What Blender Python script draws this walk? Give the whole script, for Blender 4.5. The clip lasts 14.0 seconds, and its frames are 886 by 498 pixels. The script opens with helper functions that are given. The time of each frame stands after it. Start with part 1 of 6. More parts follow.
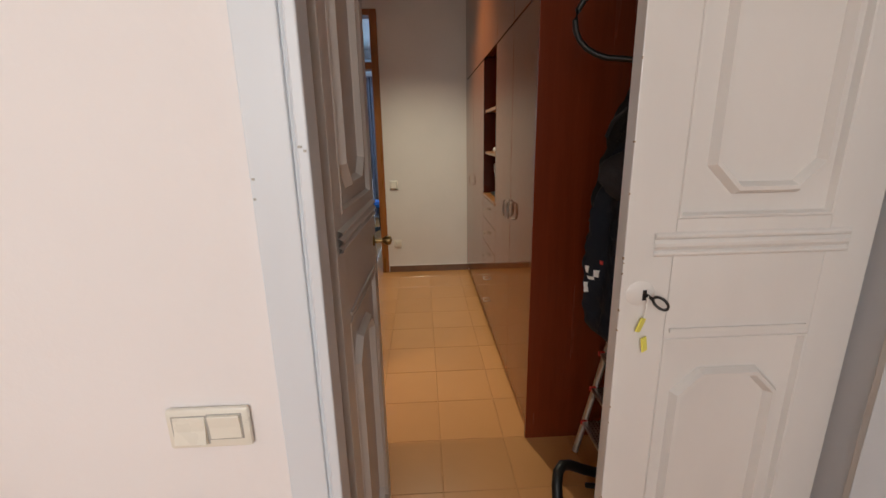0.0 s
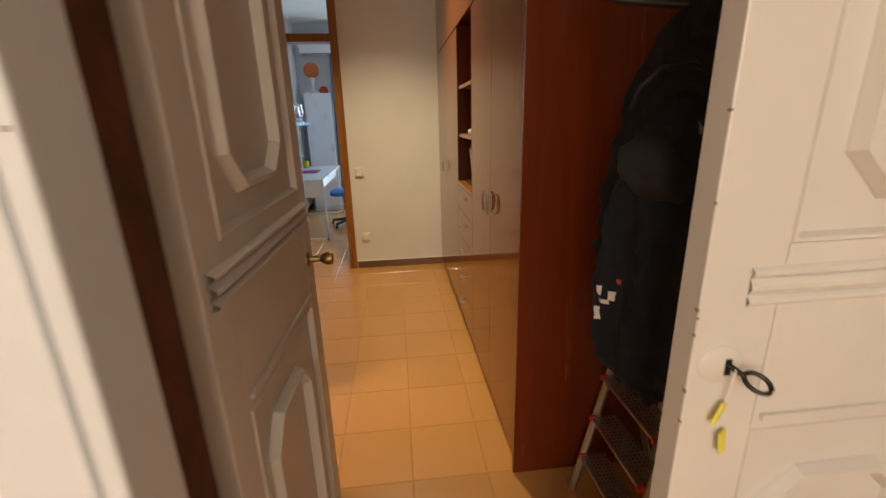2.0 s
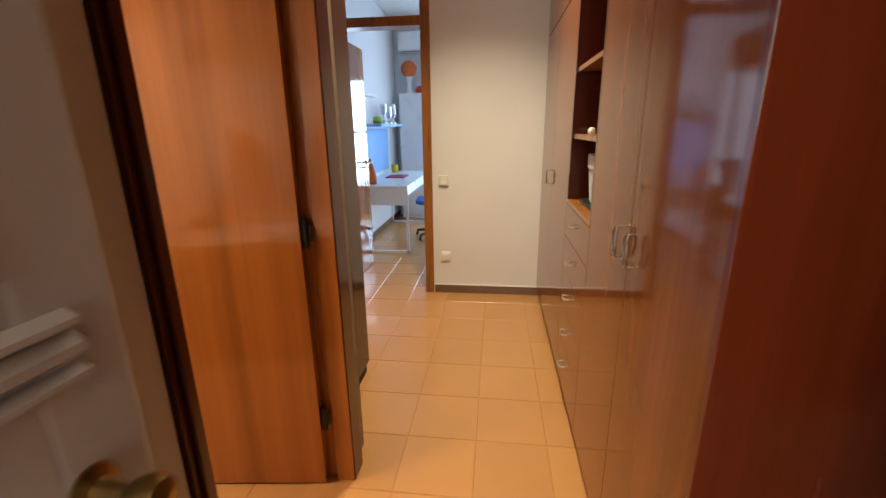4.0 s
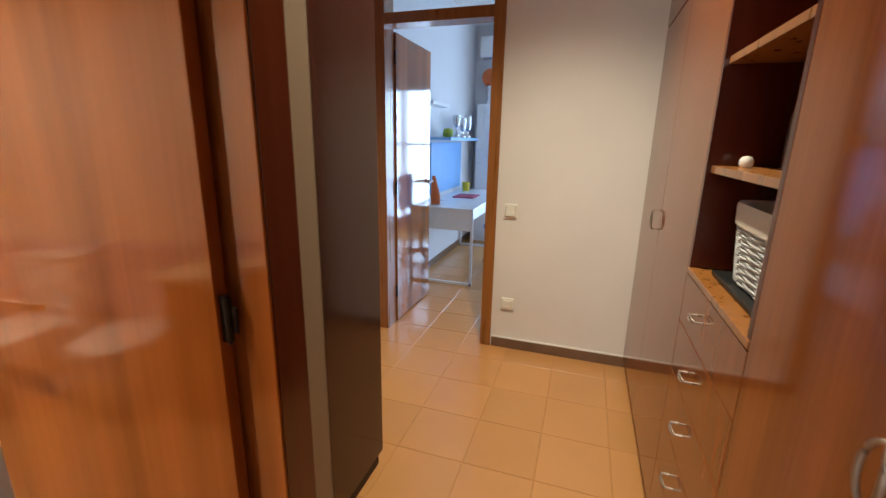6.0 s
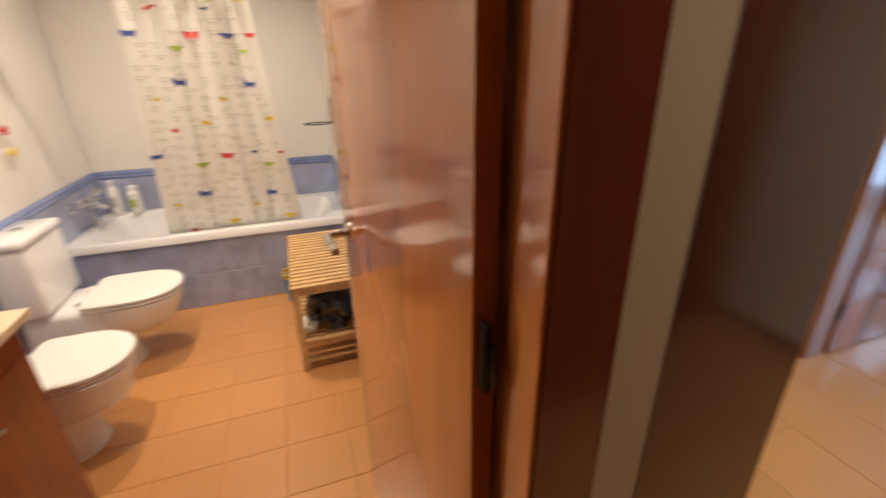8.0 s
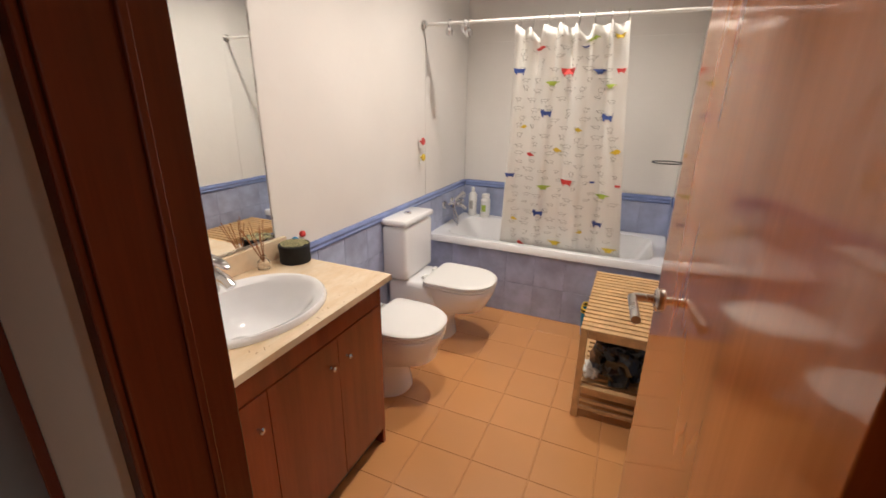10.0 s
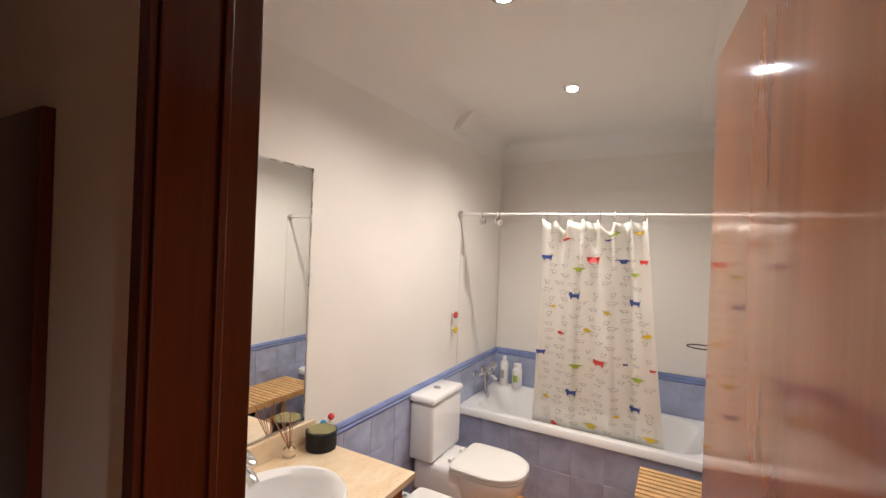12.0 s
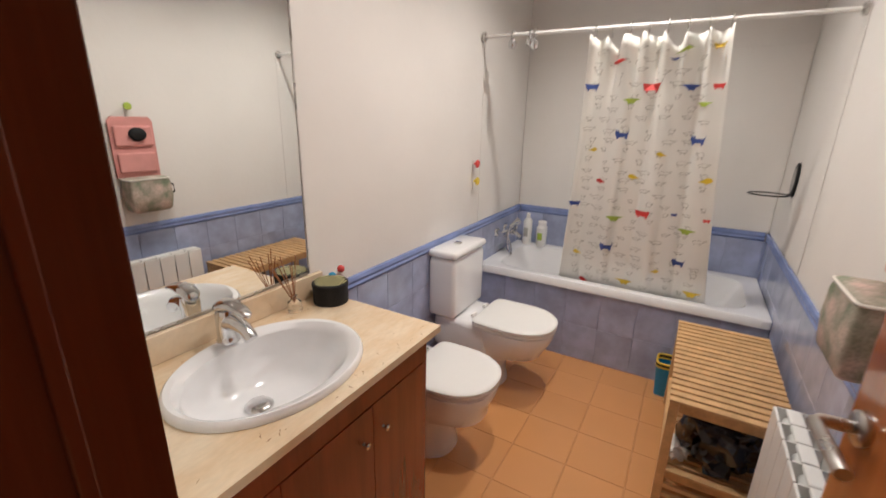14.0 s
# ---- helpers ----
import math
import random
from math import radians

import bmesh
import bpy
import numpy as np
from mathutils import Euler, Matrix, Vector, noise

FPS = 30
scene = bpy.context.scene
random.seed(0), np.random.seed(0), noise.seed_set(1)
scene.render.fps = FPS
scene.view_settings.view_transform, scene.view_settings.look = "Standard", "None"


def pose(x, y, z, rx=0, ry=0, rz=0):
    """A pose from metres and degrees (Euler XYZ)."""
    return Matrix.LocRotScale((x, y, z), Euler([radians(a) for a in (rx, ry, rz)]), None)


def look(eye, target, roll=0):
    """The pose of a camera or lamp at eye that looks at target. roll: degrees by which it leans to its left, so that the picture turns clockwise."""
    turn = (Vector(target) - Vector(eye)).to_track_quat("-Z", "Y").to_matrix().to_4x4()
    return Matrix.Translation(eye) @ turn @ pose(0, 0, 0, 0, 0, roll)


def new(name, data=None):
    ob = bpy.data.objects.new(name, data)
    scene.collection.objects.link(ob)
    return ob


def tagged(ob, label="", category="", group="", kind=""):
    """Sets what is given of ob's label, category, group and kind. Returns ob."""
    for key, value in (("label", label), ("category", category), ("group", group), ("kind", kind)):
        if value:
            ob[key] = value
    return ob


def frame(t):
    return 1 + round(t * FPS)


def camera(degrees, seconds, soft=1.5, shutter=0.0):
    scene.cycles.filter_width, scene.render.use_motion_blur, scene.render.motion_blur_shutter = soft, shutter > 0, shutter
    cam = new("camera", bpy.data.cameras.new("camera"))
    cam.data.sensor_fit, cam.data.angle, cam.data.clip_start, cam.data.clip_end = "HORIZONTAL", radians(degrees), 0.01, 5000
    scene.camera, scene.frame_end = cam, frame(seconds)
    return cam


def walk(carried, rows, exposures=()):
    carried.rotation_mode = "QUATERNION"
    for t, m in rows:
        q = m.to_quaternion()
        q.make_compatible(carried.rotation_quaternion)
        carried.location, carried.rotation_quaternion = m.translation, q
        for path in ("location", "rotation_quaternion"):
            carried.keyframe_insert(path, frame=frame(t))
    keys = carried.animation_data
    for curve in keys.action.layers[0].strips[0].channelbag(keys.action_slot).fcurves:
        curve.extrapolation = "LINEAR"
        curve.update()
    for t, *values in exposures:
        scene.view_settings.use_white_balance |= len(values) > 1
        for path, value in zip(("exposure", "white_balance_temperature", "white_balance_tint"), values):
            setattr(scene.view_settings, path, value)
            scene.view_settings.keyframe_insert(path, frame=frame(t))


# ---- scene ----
cam = camera(92.2, 14.0, shutter=0.5)
PATH = [
    (0, (0.591, -0.84, 1.431), (0.679, 1.091, 0.919), -1.1),
    (0.5, (0.61, -0.851, 1.435), (0.669, 1.09, 0.956), -0.8),
    (1, (0.615, -0.796, 1.414), (0.676, 1.127, 0.866), -1.0),
    (1.5, (0.615, -0.625, 1.418), (0.775, 1.288, 0.856), -1.3),
    (2, (0.642, -0.47, 1.413), (0.839, 1.432, 0.828), -1.5),
    (2.5, (0.705, -0.294, 1.41), (0.705, 1.62, 0.829), -0.4),
    (3, (0.705, -0.119, 1.382), (0.541, 1.798, 0.838), -2.0),
    (5.3, (0.7, 0.743, 1.347), (0.38, 2.637, 0.789), 0.8),
    (5.5, (0.7, 0.805, 1.366), (0.334, 2.694, 0.817), 0.4),
    (6, (0.726, 0.964, 1.373), (0.123, 2.805, 0.877), 1.1),
    (6.5, (0.685, 1.15, 1.348), (0.089, 2.974, 0.786), -0.1),
    (7, (0.612, 1.283, 1.35), (-0.221, 3.001, 0.757), -0.0),
    (7.5, (0.513, 1.336, 1.333), (-0.877, 2.629, 0.702), 0.4),
    (8, (0.48, 1.382, 1.354), (-1.261, 1.989, 0.58), -1.0),
    (8.5, (0.43, 1.367, 1.344), (-1.423, 1.459, 0.596), -0.7),
    (8.7, (0.42, 1.367, 1.347), (-1.431, 1.276, 0.595), -0.2),
    (10.8, (0.373, 1.422, 1.431), (-1.309, 0.457, 0.94), 0.8),
    (11, (0.377, 1.423, 1.462), (-1.324, 0.449, 1.066), 1.1),
    (11.5, (0.402, 1.416, 1.516), (-1.34, 0.446, 1.357), 1.7),
    (12, (0.419, 1.429, 1.565), (-1.332, 0.463, 1.564), 2.2),
    (12.5, (0.422, 1.425, 1.566), (-1.333, 0.466, 1.57), 2.5),
    (13, (0.382, 1.416, 1.526), (-1.368, 0.457, 1.396), 2.3),
    (13.5, (0.249, 1.33, 1.424), (-1.471, 0.385, 1.042), 1.5),
    (14, (0.151, 1.23, 1.373), (-1.508, 0.277, 0.79), 1.2),
]
walk(cam, [(t, look(eye, target, roll)) for t, eye, target, roll in PATH],
     exposures=((0, -0.22, 6450, 9), (1.5, -0.22, 7000, 10), (2, 0.05, 8600, 10), (2.5, 0.40, 10500, 12), (3, 0.55, 8800, 11), (5.5, 0.42, 6800, 10), (6.5, 0.4, 6600, 11), (7.5, 0.48, 6400, 11),
                (8.5, 0.15, 6000, 10), (10.8, 0.04, 5400, 10), (12.5, 0.11, 5500, 10), (13.5, -0.01, 5400, 10), (14, -0.17, 5300, 10)))

# ---------- world, lamps ----------
world = bpy.data.worlds.new("world")
scene.world = world
world.use_nodes = True
wn = world.node_tree
sky = wn.nodes.new("ShaderNodeTexSky")
sky.sky_type = "NISHITA"
sky.sun_disc = False
sky.sun_elevation = radians(35)
sky.sun_rotation = radians(90)
wn.links.new(sky.outputs[0], wn.nodes["Background"].inputs[0])
wn.nodes["Background"].inputs[1].default_value = 0.12


def area(name, m, sx, sy, watts, col):
    d = bpy.data.lights.new(name, "AREA")
    d.shape, d.size, d.size_y, d.energy, d.color = "RECTANGLE", sx, sy, watts, col
    ob = new(name, d)
    ob.matrix_world = m
    return ob


def spot(name, m, watts, col, size=120, blend=0.6, rad=0.03):
    d = bpy.data.lights.new(name, "SPOT")
    d.energy, d.color, d.spot_size, d.spot_blend, d.shadow_soft_size = watts, col, radians(size), blend, rad
    ob = new(name, d)
    ob.matrix_world = m
    return ob


DAY, WARM = (0.80, 0.90, 1.0), (1.0, 0.80, 0.58)
area("daylight_study", look((0.81, 7.14, 1.12), (0.81, 0, 1.12)), 1.28, 1.98, 80, (0.42, 0.66, 1.0))
area("daylight_room", look((-0.1, -3.65, 1.975), (-0.1, 0, 1.975)), 2.38, 1.43, 78, (1.0, 0.97, 0.94))
spot("hall_downlight", look((0.56, 2.45, 2.83), (0.56, 2.45, 0)), 155, (1.0, 0.93, 0.71), 115, 1.0)
for sx_, sy_, sw_ in ((-1.89, 0.905, 85), (-0.96, 0.87, 70)):
    spot("bath_downlight", look((sx_, sy_, 2.435), (sx_, sy_, 0)), sw_, (1.0, 0.81, 0.60), 142, 0.8)


# ---------- material kit ----------
def mat(name, col, rough=0.5, metal=0.0, coat=0.0, var=0.06, scale=6.0, bump=0.0, bscale=80.0, stretch=(1, 1, 1), col2=None,
        trans=0.0, emit=None, rnd=0.0, spec=0.5, grain=0.0, rvar=1.0):
    m = bpy.data.materials.new(name)
    m.use_nodes = True
    nt = m.node_tree
    b = nt.nodes["Principled BSDF"]
    L = nt.links.new
    b.inputs["Roughness"].default_value = rough
    b.inputs["Metallic"].default_value = metal
    b.inputs["Coat Weight"].default_value = coat
    b.inputs["Coat Roughness"].default_value = 0.06
    b.inputs["Transmission Weight"].default_value = trans
    b.inputs["Specular IOR Level"].default_value = spec
    if emit:
        b.inputs["Emission Color"].default_value = (*emit[0], 1)
        b.inputs["Emission Strength"].default_value = emit[1]
    c2 = col2 or tuple(max(0, c * (1 - 2.2 * var)) for c in col)
    tc = nt.nodes.new("ShaderNodeTexCoord")
    mp = nt.nodes.new("ShaderNodeMapping")
    mp.inputs["Scale"].default_value = stretch
    oi = nt.nodes.new("ShaderNodeObjectInfo")
    sh = nt.nodes.new("ShaderNodeVectorMath")
    sh.operation = "SCALE"
    sh.inputs[0].default_value = (31.0, 17.0, 23.0)
    L(oi.outputs["Random"], sh.inputs["Scale"])
    L(sh.outputs[0], mp.inputs["Location"])
    L(tc.outputs["Object"], mp.inputs[0])
    nz = nt.nodes.new("ShaderNodeTexNoise")
    nz.inputs["Scale"].default_value = scale
    nz.inputs["Detail"].default_value = 5
    L(mp.outputs[0], nz.inputs["Vector"])
    rp = nt.nodes.new("ShaderNodeValToRGB")
    rp.color_ramp.elements[0].position, rp.color_ramp.elements[1].position = 0.32, 0.68
    rp.color_ramp.elements[0].color, rp.color_ramp.elements[1].color = (*c2, 1), (*col, 1)
    L(nz.outputs["Fac"], rp.inputs[0])
    out = rp.outputs[0]
    fine = nt.nodes.new("ShaderNodeTexNoise")
    fine.inputs["Scale"].default_value = bscale
    fine.inputs["Detail"].default_value = 3
    L(mp.outputs[0], fine.inputs["Vector"])
    if grain:
        mx = nt.nodes.new("ShaderNodeMix")
        mx.data_type, mx.blend_type = "RGBA", "MULTIPLY"
        r2 = nt.nodes.new("ShaderNodeMapRange")
        r2.inputs[1].default_value, r2.inputs[2].default_value, r2.inputs[3].default_value = 0.3, 0.7, 1 - grain
        L(fine.outputs["Fac"], r2.inputs[0])
        mx.inputs[0].default_value = 1
        L(out, mx.inputs[6])
        L(r2.outputs[0], mx.inputs[7])
        out = mx.outputs[2]
    if rnd:
        r3 = nt.nodes.new("ShaderNodeMapRange")
        r3.inputs[3].default_value, r3.inputs[4].default_value = 1 - rnd, 1 + rnd
        L(oi.outputs["Random"], r3.inputs[0])
        hs = nt.nodes.new("ShaderNodeHueSaturation")
        L(r3.outputs[0], hs.inputs["Value"])
        L(out, hs.inputs["Color"])
        out = hs.outputs[0]
    L(out, b.inputs["Base Color"])
    rr = nt.nodes.new("ShaderNodeMapRange")
    rr.inputs[3].default_value, rr.inputs[4].default_value = max(0.0, rough - rvar * (0.05 + rough * 0.15)), min(1.0, rough + rvar * (0.05 + rough * 0.15))
    L(nz.outputs["Fac"], rr.inputs[0])
    L(rr.outputs[0], b.inputs["Roughness"])
    if bump:
        bp = nt.nodes.new("ShaderNodeBump")
        bp.inputs["Strength"].default_value = bump
        bp.inputs["Distance"].default_value = 0.004
        L(fine.outputs["Fac"], bp.inputs["Height"])
        L(bp.outputs[0], b.inputs["Normal"])
    return m


M_WALL = mat("wall_paint", (0.80, 0.77, 0.73), 0.7, var=0.022, scale=2.6, bump=0.2, bscale=30)
M_ROOMWALL = mat("room_paint", (0.83, 0.79, 0.78), 0.8, var=0.02, scale=1.6, bump=0.25, bscale=40)
M_CEIL = mat("ceiling_paint", (0.83, 0.82, 0.80), 0.85, var=0.01, scale=2)
M_STUDY = mat("study_paint", (0.80, 0.80, 0.82), 0.8, var=0.015, scale=2)
M_WDOOR = mat("old_white_gloss_paint", (0.66, 0.63, 0.60), 0.33, var=0.03, scale=5, bump=0.25, bscale=28, stretch=(1, 1, 0.4))
M_CASE = mat("casing_paint", (0.68, 0.71, 0.75), 0.4, var=0.02, scale=6, bump=0.2, bscale=30, stretch=(1, 1, 0.3))
M_CHERRY = mat("cherry_gloss_veneer", (0.29, 0.080, 0.016), 0.09, spec=0.3, coat=0.12, var=0.16, scale=2.0, stretch=(5, 5, 0.2), grain=0.12, bscale=22)
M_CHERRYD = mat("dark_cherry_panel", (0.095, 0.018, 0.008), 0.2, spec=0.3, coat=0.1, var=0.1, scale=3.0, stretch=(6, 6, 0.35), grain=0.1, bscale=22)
M_JAMB = mat("stained_jamb_wood", (0.60, 0.21, 0.055), 0.28, coat=0.3, var=0.15, scale=4, stretch=(8, 8, 0.5), grain=0.15, bscale=25)
M_VANITY = mat("red_cherry_veneer", (0.25, 0.040, 0.010), 0.2, coat=0.4, var=0.14, scale=3, stretch=(6, 6, 0.35), grain=0.12, bscale=22)
M_DOORV = mat("orange_cherry_door_veneer", (0.58, 0.190, 0.042), 0.09, coat=0.5, var=0.25, scale=1.7, stretch=(4, 4, 0.13), grain=0.09, bscale=18)
M_FRAME = mat("stained_door_frame", (0.40, 0.15, 0.035), 0.3, coat=0.3, var=0.15, scale=4, stretch=(8, 8, 0.5), grain=0.15, bscale=25)
M_TILE = mat("terracotta_tile", (0.60, 0.29, 0.105), 0.26, coat=0.25, var=0.025, scale=3, rnd=0.045, bump=0.04, bscale=30, rvar=0.25)
M_GROUT = mat("grout", (0.56, 0.27, 0.097), 0.9, var=0.1, scale=30)
M_SKIRT = mat("brown_tile_skirting", (0.20, 0.11, 0.065), 0.35, var=0.1, scale=8)
# wall colour darkened to beige for the weakly lit wall end
M_WALL_DIM = mat("dimmed_wall_paint", (0.28, 0.205, 0.135), 0.6, var=0.06, scale=3, stretch=(1, 1, 0.3))
M_BLUE = mat("blue_mottled_tile", (0.44, 0.49, 0.70), 0.20, coat=0.3, var=0.13, scale=7, rnd=0.05, bump=0.05, bscale=20, grain=0.10)
M_BLUEB = mat("blue_border_tile", (0.24, 0.31, 0.60), 0.22, coat=0.3, var=0.1, scale=9)
M_CERAMIC = mat("white_ceramic", (0.86, 0.86, 0.87), 0.1, coat=0.5, var=0.005)
M_PLASTIC = mat("white_plastic", (0.84, 0.83, 0.80), 0.35, var=0.01)
M_SWITCH = mat("cream_plastic", (0.80, 0.77, 0.68), 0.3, coat=0.2, var=0.015)
M_CAB = mat("dark_cabinet_gloss", (0.045, 0.013, 0.008), 0.16, spec=0.3, coat=0.06, var=0.1, scale=3.0, stretch=(6, 6, 0.35), grain=0.1, bscale=22)
# darker copy of the frame wood, its colour stands in for shade
M_FRAME_SHADE = mat("shaded_frame_wood", (0.105, 0.019, 0.006), 0.22, spec=0.35, coat=0.2, var=0.12, scale=3.0, stretch=(8, 8, 0.35), grain=0.12, bscale=24)
M_BGROUT = mat("blue_grey_grout", (0.36, 0.40, 0.58), 0.7, var=0.05, scale=20)
M_CHROME = mat("chrome", (0.75, 0.75, 0.76), 0.12, metal=1.0, var=0.02)
M_STEEL = mat("brushed_steel", (0.60, 0.58, 0.55), 0.28, metal=1.0, var=0.04, scale=20)
M_PEWTER = mat("matt_pewter", (0.42, 0.38, 0.33), 0.48, metal=1.0, var=0.06, scale=30)
M_BLACK = mat("black_metal", (0.015, 0.014, 0.014), 0.4, metal=0.4, var=0.1)


# ---------- mesh kit ----------
def box(bm, x0, y0, z0, x1, y1, z1, bevel=0.0, seg=2):
    vs = [bm.verts.new(p) for p in ((x0, y0, z0), (x1, y0, z0), (x1, y1, z0), (x0, y1, z0), (x0, y0, z1), (x1, y0, z1), (x1, y1, z1), (x0, y1, z1))]
    fs = [bm.faces.new([vs[i] for i in f]) for f in ((3, 2, 1, 0), (4, 5, 6, 7), (0, 1, 5, 4), (1, 2, 6, 5), (2, 3, 7, 6), (3, 0, 4, 7))]
    if bevel:
        es = list({e for f in fs for e in f.edges})
        bmesh.ops.bevel(bm, geom=es, offset=bevel, segments=seg, affect="EDGES", profile=0.5)
    return vs


def boxes(*bs, bevel=0.0):
    bm = bmesh.new()
    for b in bs:
        box(bm, *b, bevel=bevel)
    return bm


def finish(name, bm, material, smooth=False):
    bmesh.ops.recalc_face_normals(bm, faces=bm.faces)
    me = bpy.data.meshes.new(name)
    bm.to_mesh(me)
    bm.free()
    me.materials.append(material)
    if smooth:
        me.shade_smooth()
        me.set_sharp_from_angle(angle=radians(38))
    return me


BASE = {}


def part(name, bm, material, parent, label="", smooth=False):
    base = BASE.get(parent.name, Matrix())
    bm.transform(base.inverted())
    ob = new(name, finish(name, bm, material, smooth))
    ob.parent = parent
    BASE[ob.name] = base
    if label:
        tagged(ob, label)
    return ob


def thing(name, x, y, z, label, category, group=""):
    ob = new(name)
    ob.empty_display_size = 0.1
    ob.matrix_world = pose(x, y, z)
    BASE[ob.name] = pose(x, y, z)
    return tagged(ob, label, category, group)


def pieces(name, parent, material, size, places, depth, axis, bevel=0.002):
    """Alike flat pieces on one mesh; places: centres; axis: the way their depth points."""
    a, b = size[0] / 2, size[1] / 2
    bm = bmesh.new()
    e = bevel
    if axis == "z":
        low, top = [(-a, -b, -depth), (a, -b, -depth), (a, b, -depth), (-a, b, -depth)], [(-a + e, -b + e, 0), (a - e, -b + e, 0), (a - e, b - e, 0), (-a + e, b - e, 0)]
        mid = [(p[0], p[1], -e) for p in low]
    elif axis == "y":
        low, top = [(-a, 0, -b), (a, 0, -b), (a, 0, b), (-a, 0, b)], [(-a + e, depth, -b + e), (a - e, depth, -b + e), (a - e, depth, b - e), (-a + e, depth, b - e)]
        mid = [(p[0], depth - math.copysign(e, depth), p[2]) for p in low]
    else:
        low, top = [(0, -a, -b), (0, a, -b), (0, a, b), (0, -a, b)], [(depth, -a + e, -b + e), (depth, a - e, -b + e), (depth, a - e, b - e), (depth, -a + e, b - e)]
        mid = [(depth - math.copysign(e, depth), p[1], p[2]) for p in low]
    loft(bm, [low, mid, top])
    me = finish(name, bm, material)
    for p in places:
        ob = new(name, me)
        ob.parent = parent
        ob.location = p


def solo(name, bm, material, label, category, group="", smooth=False):
    return tagged(new(name, finish(name, bm, material, smooth)), label, category, group)


def structure(name, bm, material, label, category="wall", smooth=False):
    return tagged(new(name, finish(name, bm, material, smooth)), label, category, kind="structure")


def lathe(bm, prof, n=32, cx=0, cy=0, sx=1.0, sy=1.0):
    rings = []
    for r, z in prof:
        rings.append([bm.verts.new((cx + r * sx * math.cos(2 * math.pi * i / n), cy + r * sy * math.sin(2 * math.pi * i / n), z)) for i in range(n)])
    for a, b in zip(rings, rings[1:]):
        for i in range(n):
            bm.faces.new((a[i], a[(i + 1) % n], b[(i + 1) % n], b[i]))
    bm.faces.new(rings[0][::-1])
    bm.faces.new(rings[-1])
    return rings


def loft(bm, loops, cap0=True, cap1=True):
    rings = [[bm.verts.new(p) for p in lp] for lp in loops]
    n = len(rings[0])
    for a, b in zip(rings, rings[1:]):
        for i in range(n):
            bm.faces.new((a[i], a[(i + 1) % n], b[(i + 1) % n], b[i]))
    if cap0:
        bm.faces.new(rings[0][::-1])
    if cap1:
        bm.faces.new(rings[-1])
    return rings


def tube(bm, pts, r, n=10, closed=False):
    pts = [Vector(p) for p in pts]
    loops = []
    m = len(pts)
    up = Vector((0, 0, 1))
    for i, p in enumerate(pts):
        a = pts[(i - 1) % m] if (closed or i > 0) else p
        b = pts[(i + 1) % m] if (closed or i < m - 1) else p
        d = (b - a).normalized()
        ref = up if abs(d.z) < 0.95 else Vector((1, 0, 0))
        u = d.cross(ref).normalized()
        v = u.cross(d)
        rr = r[i] if isinstance(r, (list, tuple)) else r
        loops.append([p + rr * (math.cos(2 * math.pi * k / n) * u + math.sin(2 * math.pi * k / n) * v) for k in range(n)])
    if closed:
        rings = [[bm.verts.new(p) for p in lp] for lp in loops]
        for j in range(m):
            a, b = rings[j], rings[(j + 1) % m]
            for i in range(n):
                bm.faces.new((a[i], a[(i + 1) % n], b[(i + 1) % n], b[i]))
    else:
        loft(bm, loops)
    return bm


# ---------- plan ----------
HX0, HX1 = 0.14, 1.057        # hall: wall by the bathroom door, wardrobe fronts
YE = 3.645                    # end wall of the hall
BY0, BY1, BX0 = 0.12, 1.683, -2.93   # bathroom
DY0, DY1 = 0.90, 1.577        # bathroom door opening
HH, BH = 2.85, 2.45           # ceilings
WX0, WX1, WZ0, WZ1 = 0.16, 1.46, 0.12, 2.12   # balcony window of the study

# floors
structure("floor", boxes((-3.2, -0.10, -0.12, 2.4, 7.2, -0.0025)), M_GROUT, "brown grout bed under terracotta floor tiles", "floor")
structure("floor_room", boxes((-2.6, -3.6, -0.12, 3.6, -0.104, -0.002)), M_TILE, "terracotta floor of the front room", "floor")

# wall with the old white double door
structure("wall_room", boxes((-2.6, -0.165, 0, 0.331, -0.005, 2.9), (1.60, -0.165, 0, 3.6, -0.005, 2.9), (0.331, -0.165, 2.40, 1.60, -0.005, 2.9)), M_ROOMWALL, "pinkish white plaster wall of the front room")
structure("wall_bath_south", boxes((-3.2, 0.0, 0, 0.115, BY0, 2.9)), M_WALL, "white plaster wall behind the vanity")
structure("wall_hall_west", boxes((0.0, BY0 + 0.002, 0, HX0, DY0 - 0.05, HH), (0.0, DY1 + 0.05, 0, HX0, 1.80, HH), (0.0, DY0 - 0.05, 2.12, HX0, DY1 + 0.05, HH)), M_WALL, "cream plaster wall with the bathroom doorway")
structure("wall_bath_west", boxes((BX0 - 0.12, BY0 + 0.002, 0, BX0, BY1 + 0.1, 2.9)), M_WALL, "white wall behind the bath tub")
structure("wall_bath_north", boxes((BX0 + 0.002, BY1, 0, -0.002, 1.745, 2.9)), M_WALL, "white wall behind the radiator")
structure("wall_hall_end", boxes((-2.0, YE, 0, -0.645, YE + 0.12, HH), (0.205, YE, 0, 2.4, YE + 0.12, HH), (-0.645, YE, 2.60, 0.205, YE + 0.12, HH)), M_WALL, "white plaster end wall of the hall")
structure("wall_hall_east", boxes((1.66, -0.003, 0, 1.80, YE - 0.002, HH)), M_WALL, "white wall behind wardrobe and coats")
structure("wall_recess", boxes((-0.86, 1.742, 0, -0.74, YE - 0.002, HH)), M_WALL, "white wall of the recess before the study door")
